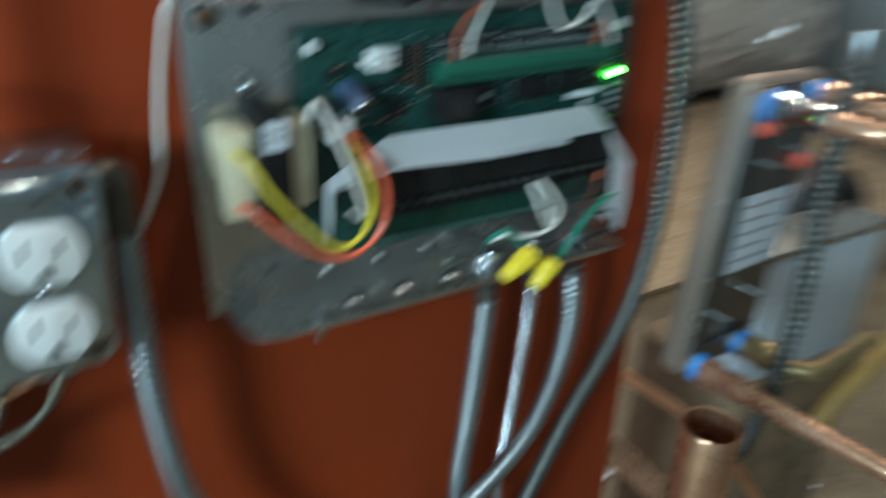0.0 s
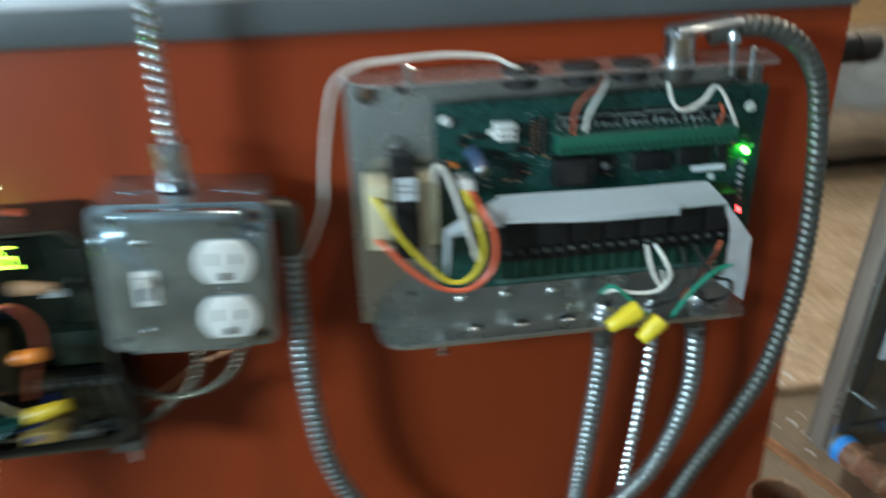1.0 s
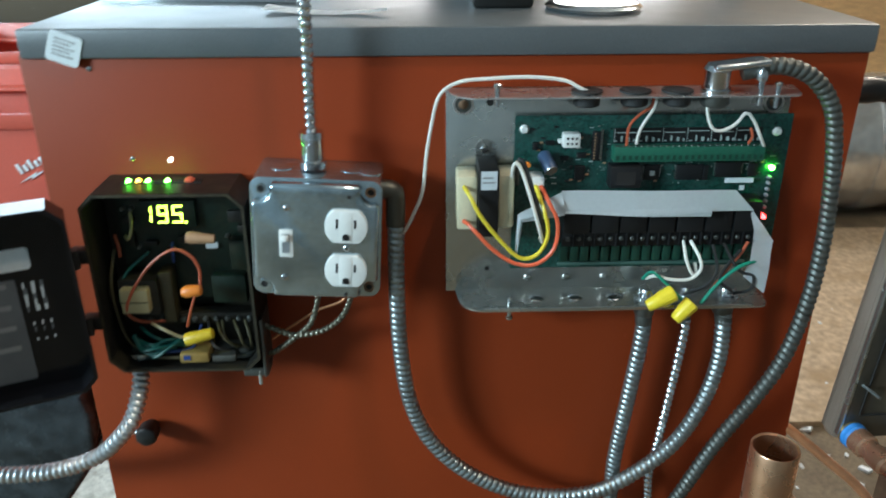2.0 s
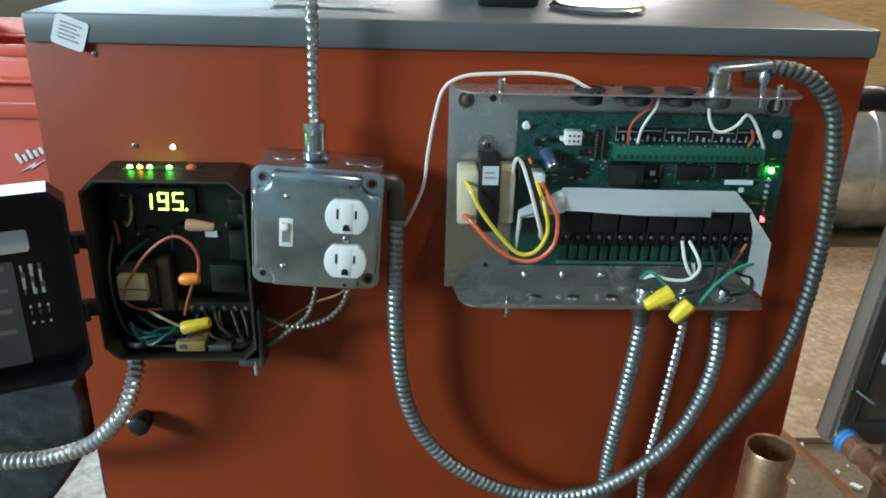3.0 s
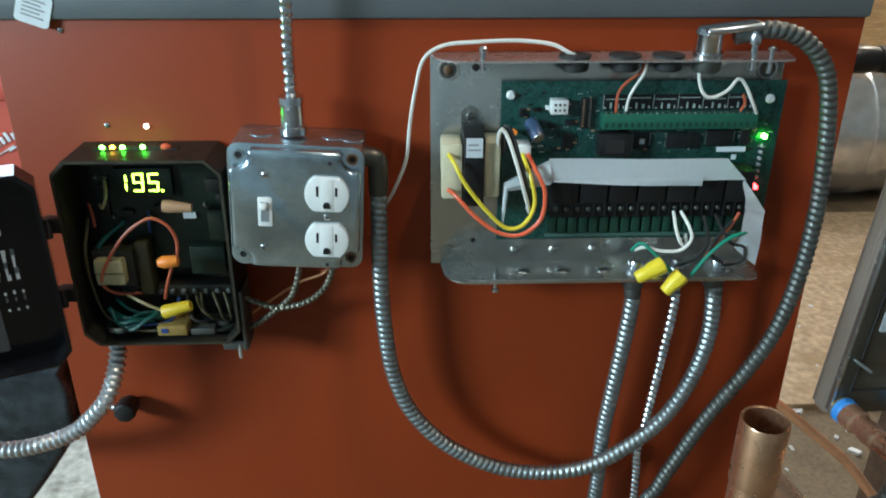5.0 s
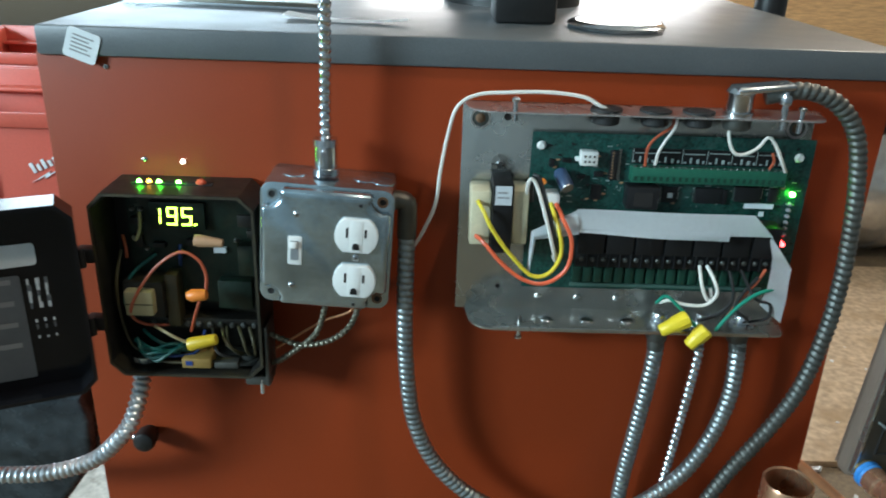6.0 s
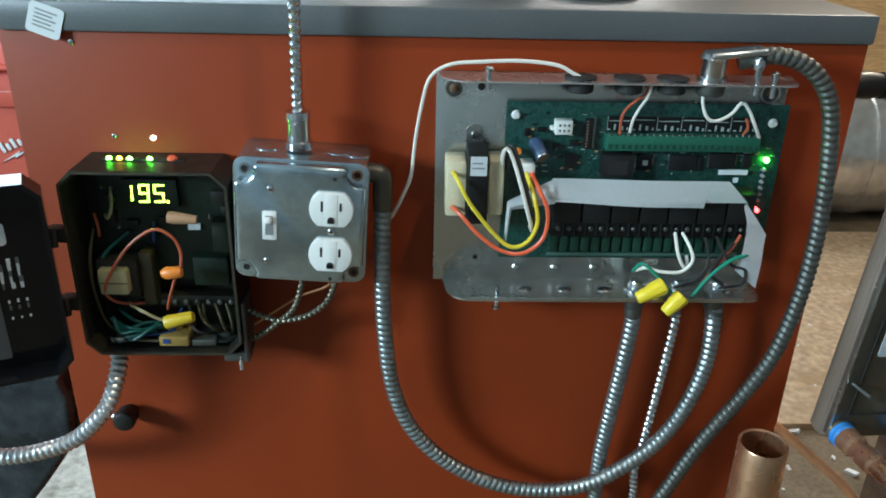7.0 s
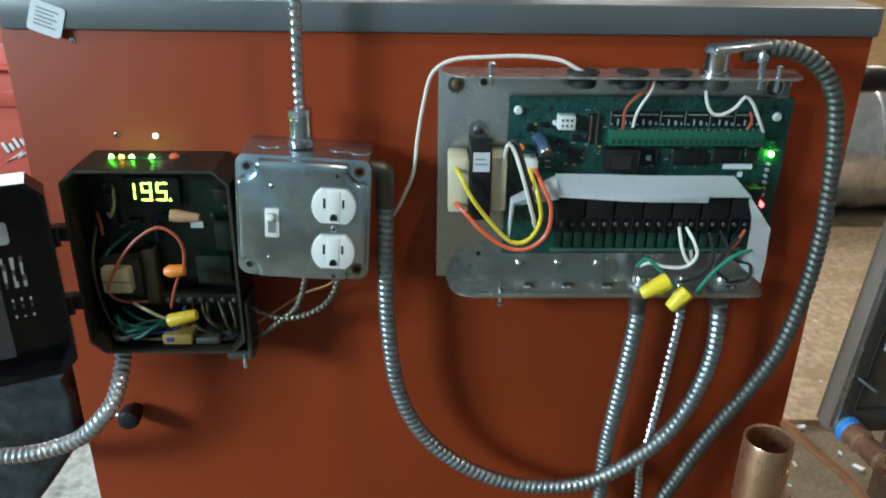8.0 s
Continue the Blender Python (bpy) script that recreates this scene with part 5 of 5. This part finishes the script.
part("ferrule", lathe((0.672, -0.060, 1.03), (0.6698, -0.062, 1.008), ((0, 0.0085), (0.3, 0.0092), (0.9, 0.0092), (1, 0.008)), 16), "conduit", hxc)
pump = thing("circulator_pump", (1.115, 0.315, 0.0), "black circulator pump on the pipework behind the heat exchanger", "pump")
part("motor", lathe((1.10, 0.265, 0.690), (1.075, 0.165, 0.700), ((0, 0.055), (0.1, 0.066), (0.85, 0.066), (1, 0.050)), 26), "black", pump, "black motor can")
part("casing", lathe((1.12, 0.355, 0.685), (1.10, 0.265, 0.690), ((0, 0.055), (0.3, 0.066), (0.7, 0.060), (1, 0.045)), 24), "rust", pump, "rusty cast casing")
part("pipe", cyl((1.115, 0.315, 0.0), (1.115, 0.315, 0.64), 0.016, seg=16), "copper", pump)
# made-up carton: carries the metal box and fills in for brown cluttered floor
carton = thing("cardboard_carton", (0.95, 0.14, 0.0), "brown dusty cardboard carton added behind the pipework", "carton")
part("shell", box(0.842, 1.070, 0.075, 0.245, 0.0, 0.548, 0.003), "carton", carton)
part("flap", box(0.838, 1.074, 0.068, 0.158, 0.5482, 0.5515, 0.001), "carton", carton, "closed top flap")
part("flap", box(0.838, 1.074, 0.160, 0.250, 0.5482, 0.5515, 0.001), "carton", carton, "closed top flap")
part("packing_tape", box(0.842, 1.070, 0.145, 0.173, 0.5516, 0.5521), "tan", carton, "strip of packing tape")
steel_box = thing("metal_box", (0.955, 0.13, 0.5522), "pale grey sheet-metal box standing on the carton", "box")
part("case", box(0.850, 1.062, 0.088, 0.150, 0.5523, 0.728, 0.003), "pale_sheet", steel_box, "pale painted case")
part("lid", box(0.847, 1.065, 0.085, 0.153, 0.7282, 0.738, 0.002), "galv", steel_box, "bent metal lid")
hose = thing("gas_hose", (0.95, 0.0, 0.55), "ochre-coated gas hose curving behind the pipes", "hose")
part("hose", sweep([(0.972, 0.050, 0.462), (0.976, 0.048, 0.482), (0.988, 0.046, 0.506), (1.03, 0.045, 0.540), (1.15, 0.05, 0.60), (1.30, 0.05, 0.64), (1.36, 0.05, 0.50), (1.37, 0.05, 0.0)], 0.0125, step=0.006, seg=12, ridge=0.0012, pitch=0.008), "ochre", hose)
# the open-ended wide copper pipe that stands in front
bp = thing("copper_riser", (0.4535, -0.172, 0.0), "wide open-ended copper pipe standing upright", "pipe")
part("pipe", lathe((0.4520, -0.172, 0.0), (0.4520, -0.172, 0.852), ((0, 0.0160), (0.999, 0.0160), (1, 0.0157), (0.9995, 0.0152), (0.80, 0.0152)), 32), "copper_old", bp)
part("coupling", lathe((0.4520, -0.172, 0.797), (0.4520, -0.172, 0.8525), ((0, 0.0161), (0.02, 0.0170), (0.985, 0.0171), (1, 0.0166), (0.99, 0.01605), (0.0, 0.01602)), 32), "copper_old", bp)
tube = thing("copper_tube", (0.53, 0.02, 0.775), "thin bright copper tube running past the riser", "pipe")
part("tube", sweep([(0.545, 0.010, 0.739), (0.5585, 0.004, 0.733), (0.600, -0.006, 0.700), (0.634, -0.012, 0.671), (0.665, -0.018, 0.634), (0.72, -0.03, 0.57), (0.80, -0.04, 0.45)], 0.0048, step=0.004, seg=10), "copper_new", tube)
low = copper_run("copper_pipe", ((0.545, 0.032, 0.666), (0.565, 0.020, 0.643), (0.615, 0.0, 0.587), (0.676, -0.03, 0.512), (0.76, -0.08, 0.40)), 0.0125, "copper pipe slanting down beside the boiler")

# pipe stub on the side of the boiler
stub = thing("pipe_stub", (0.575, 0.10, 1.03), "black pipe fitting on the boiler side", "fitting")
part("fitting", lathe((XR, 0.10, 1.046), (XR + 0.076, 0.10, 1.046), ((0, 0.0100), (0.5, 0.0100), (0.55, 0.0130), (0.85, 0.0130), (1, 0.0110)), 20), "black", stub)
part("collar", lathe((XR + 0.076, 0.10, 1.046), (XR + 0.095, 0.10, 1.046), ((0, 0.012), (0.5, 0.013), (1, 0.011)), 18), "rubber", stub)

# ---------------------------------------------------------------- the floor beyond, right
ply = thing("plywood_sheet", (1.7, 1.5, 0.0), "dusty plywood sheet lying on the floor", "board")
part("sheet", box(0.80, 3.2, 0.95, 2.16, 0.001, 0.019, 0.002, 2), "ply", ply)
duct = thing("wrapped_duct", (2.4, 2.45, 0.0), "long foil-wrapped duct lying along the wall", "duct")
bm = bmesh.new()
rows = []
rr = random.Random(9)
for i in range(76):
    x = 0.10 + i * 0.05
    rows.append([bm.verts.new((x, 2.46 + (0.27 + rr.uniform(-0.006, 0.006) + 0.006 * math.sin(x * 21)) * math.cos(2 * math.pi * k / 40), 0.275 + (0.27 + rr.uniform(-0.006, 0.006)) * math.sin(2 * math.pi * k / 40))) for k in range(40)])
for a, b in zip(rows, rows[1:]):
    for k in range(40):
        bm.faces.new((a[k], a[(k + 1) % 40], b[(k + 1) % 40], b[k]))
bm.faces.new(rows[0])
bm.faces.new(rows[-1])
part("wrap", bm, "foil", duct, "crinkled foil wrap")
for x in (1.35, 1.95, 2.55, 3.15):
    part("seam_tape", lathe((x, 2.46, 0.275), (x + 0.06, 2.46, 0.275), ((0, 0.272), (0.1, 0.279), (0.9, 0.279), (1, 0.272)), 40), "foil", duct, "shiny tape round a seam")
film_sheet = thing("plastic_sheet", (3.25, 2.4, 0.5), "crumpled shiny plastic sheet thrown over the wrapped duct", "plastic sheet")
bm = bmesh.new()
rows = []
rr = random.Random(21)
for i in range(41):
    x = 2.68 + i * 0.029
    fold = rr.uniform(-0.02, 0.03)
    rows.append([bm.verts.new((x + rr.uniform(-0.014, 0.014), 2.46 + (0.30 + fold * math.sin(k * 0.9 + i) + rr.uniform(0, 0.035)) * math.cos(radians(222 - 6.2 * k)),
                               0.275 + (0.30 + fold * math.cos(k * 0.7 + i) + rr.uniform(0, 0.035)) * math.sin(radians(222 - 6.2 * k)))) for k in range(26) if 222 - 6.2 * k > 62])
for a, b in zip(rows, rows[1:]):
    for k in range(len(a) - 1):
        bm.faces.new((a[k], a[k + 1], b[k + 1], b[k]))
bmesh.ops.solidify(bm, geom=bm.faces[:], thickness=0.0015)
part("sheet", bm, "film", film_sheet, "", False)
rail = thing("white_rail", (2.4, 3.17, 0.0), "pale horizontal timber along the board wall", "timber")
part("timber", box(0.4, 4.2, 3.12, 3.2, 0.30, 0.40, 0.004), "white", rail)
rr = random.Random(12)
scraps = bmesh.new()
for i in range(150):
    x, y = rr.uniform(0.62, 1.5), 0.12 + 1.4 * rr.random() ** 1.8
    s = rr.uniform(0.002, 0.008) if rr.random() < 0.85 else 0.013
    z = 0.0 if y < 0.95 or x < 0.8 else 0.019
    m = Matrix.Translation((x, y, z + s * 0.3)) @ Euler((rr.uniform(-0.5, 0.5), rr.uniform(-0.5, 0.5), rr.uniform(0, 6))).to_matrix().to_4x4()
    add_box(scraps, -s, s, -s * 0.6, s * 0.6, -s * 0.25, s * 0.25, 0, 2, m)
tagged(part("floor_scraps", scraps, "paper", None, "", False), "white scraps and shavings scattered on the floor", "debris", kind="stuff")

# ---------------------------------------------------------------- left of the boiler: tool boxes and burner
def tool_box(at, w, d, h, label):
    """An open plastic tub with a turned rim, an inner ledge and ribs."""
    x, y, z = at
    t = thing("tool_box", at, label, "tool box", "red tool boxes")
    bm = bmesh.new()
    for a in ((x, x + w, y, y + 0.006), (x, x + w, y + d - 0.006, y + d), (x, x + 0.006, y + 0.006, y + d - 0.006), (x + w - 0.006, x + w, y + 0.006, y + d - 0.006)):
        add_box(bm, *a, z + 0.006, z + h, 0.002, 2)
    add_box(bm, x, x + w, y, y + d, z, z + 0.0058)
    part("tub", bm, "tool_red", t, "red plastic tub")
    for a in ((x - 0.006, x + w + 0.006, y - 0.006, y), (x - 0.006, x + w + 0.006, y + d, y + d + 0.006), (x - 0.006, x, y, y + d), (x + w, x + w + 0.006, y, y + d)):
        part("rim", box(*a, z + h - 0.016, z + h + 0.002, 0.002), "tool_red", t)
    part("ledge", box(x + 0.01, x + w - 0.01, y + d - 0.030, y + d - 0.007, z + h - 0.030, z + h - 0.024, 0.002), "tool_red", t)
    for k in range(4):
        part("rib", box(x + w * (0.12 + 0.2 * k), x + w * (0.15 + 0.2 * k), y - 0.006, y + 0.001, z + 0.02, z + h - 0.02, 0.002), "tool_red", t)
    return t


tool_box((-0.62, 0.30, 0.62), 0.386, 0.28, 0.358, "open-topped red plastic tool box in a stack")
tool_box((-0.64, 0.66, 0.64), 0.36, 0.30, 0.345, "red plastic tool box behind another")
crate = thing("dark_stand", (-0.45, 0.6, 0.0), "dark stand under the red tool boxes", "stand")
part("top", box(-0.66, -0.22, 0.28, 1.0, 0.59, 0.62, 0.003), "tin", crate)
part("shelf", box(-0.66, -0.22, 0.66, 1.0, 0.62, 0.64, 0.003), "tin", crate)
for x, y in ((-0.65, 0.29), (-0.25, 0.29), (-0.65, 0.97), (-0.25, 0.97)):
    part("leg", box(x, x + 0.025, y, y + 0.025, 0.0, 0.59, 0.002), "tin", crate)
logo = thing("box_emblem", (-0.265, 0.297, 0.90), "plain white emblem on a red tool box", "emblem")
tilt = Matrix.Translation((-0.265, 0, 0.915)) @ Matrix.Rotation(radians(-24), 4, "Y") @ Matrix.Translation((0.265, 0, -0.915))
for k in range(5):
    h = (0.013, 0.009, 0.012, 0.008, 0.009)[k]
    part("emblem_bar", box(-0.284 + k * 0.0075, -0.2795 + k * 0.0075, 0.2980, 0.2998, 0.913, 0.913 + h, 0.0005, 2, tilt), "paper", logo)
part("emblem_bolt", plate_xz([(-0.286, 0.894), (-0.268, 0.903), (-0.270, 0.899), (-0.248, 0.913), (-0.264, 0.905), (-0.262, 0.909)], 0.2980, 0.2998), "paper", logo)
mark = thing("box_emblem", (-0.43, 0.655, 0.94), "plain white arrow mark on a red tool box", "emblem")
part("arrow", plate_xz([(-0.440, 0.930), (-0.424, 0.930), (-0.424, 0.948), (-0.418, 0.948), (-0.432, 0.962), (-0.446, 0.948), (-0.440, 0.948)], 0.6580, 0.6598), "paper", mark)
part("underline", box(-0.446, -0.418, 0.6580, 0.6598, 0.921, 0.925), "paper", mark)
# added pale sheet that stands in for daylight on the bare concrete
lit_floor = thing("cardboard_sheet", (-0.6, 0.75, 0.0), "pale mottled sheet added for the daylit concrete floor", "cardboard")
part("sheet", box(-0.95, -0.13, 0.42, 1.4, 0.001, 0.005, 0.001), "cardboard", lit_floor)
burner = thing("burner_housing", (-0.30, 0.08, 0.0), "black burner housing on a stand beside the boiler", "burner")
part("body", plate_xz([(-0.42, 0.56), (-0.235, 0.56), (-0.200, 0.600), (-0.165, 0.645), (-0.140, 0.680), (-0.124, 0.715), (-0.122, 0.750), (-0.130, 0.775), (-0.42, 0.775)], 0.02, 0.16, 0.008, 3), "tin", burner, "glossy black steel housing")
part("fan_case", lathe((-0.40, 0.09, 0.655), (-0.26, 0.09, 0.655), ((0, 0.075), (0.1, 0.085), (0.9, 0.085), (1, 0.075)), 28), "tin", burner)
part("stand", box(-0.38, -0.30, 0.02, 0.10, 0.0, 0.605, 0.01), "tin", burner)
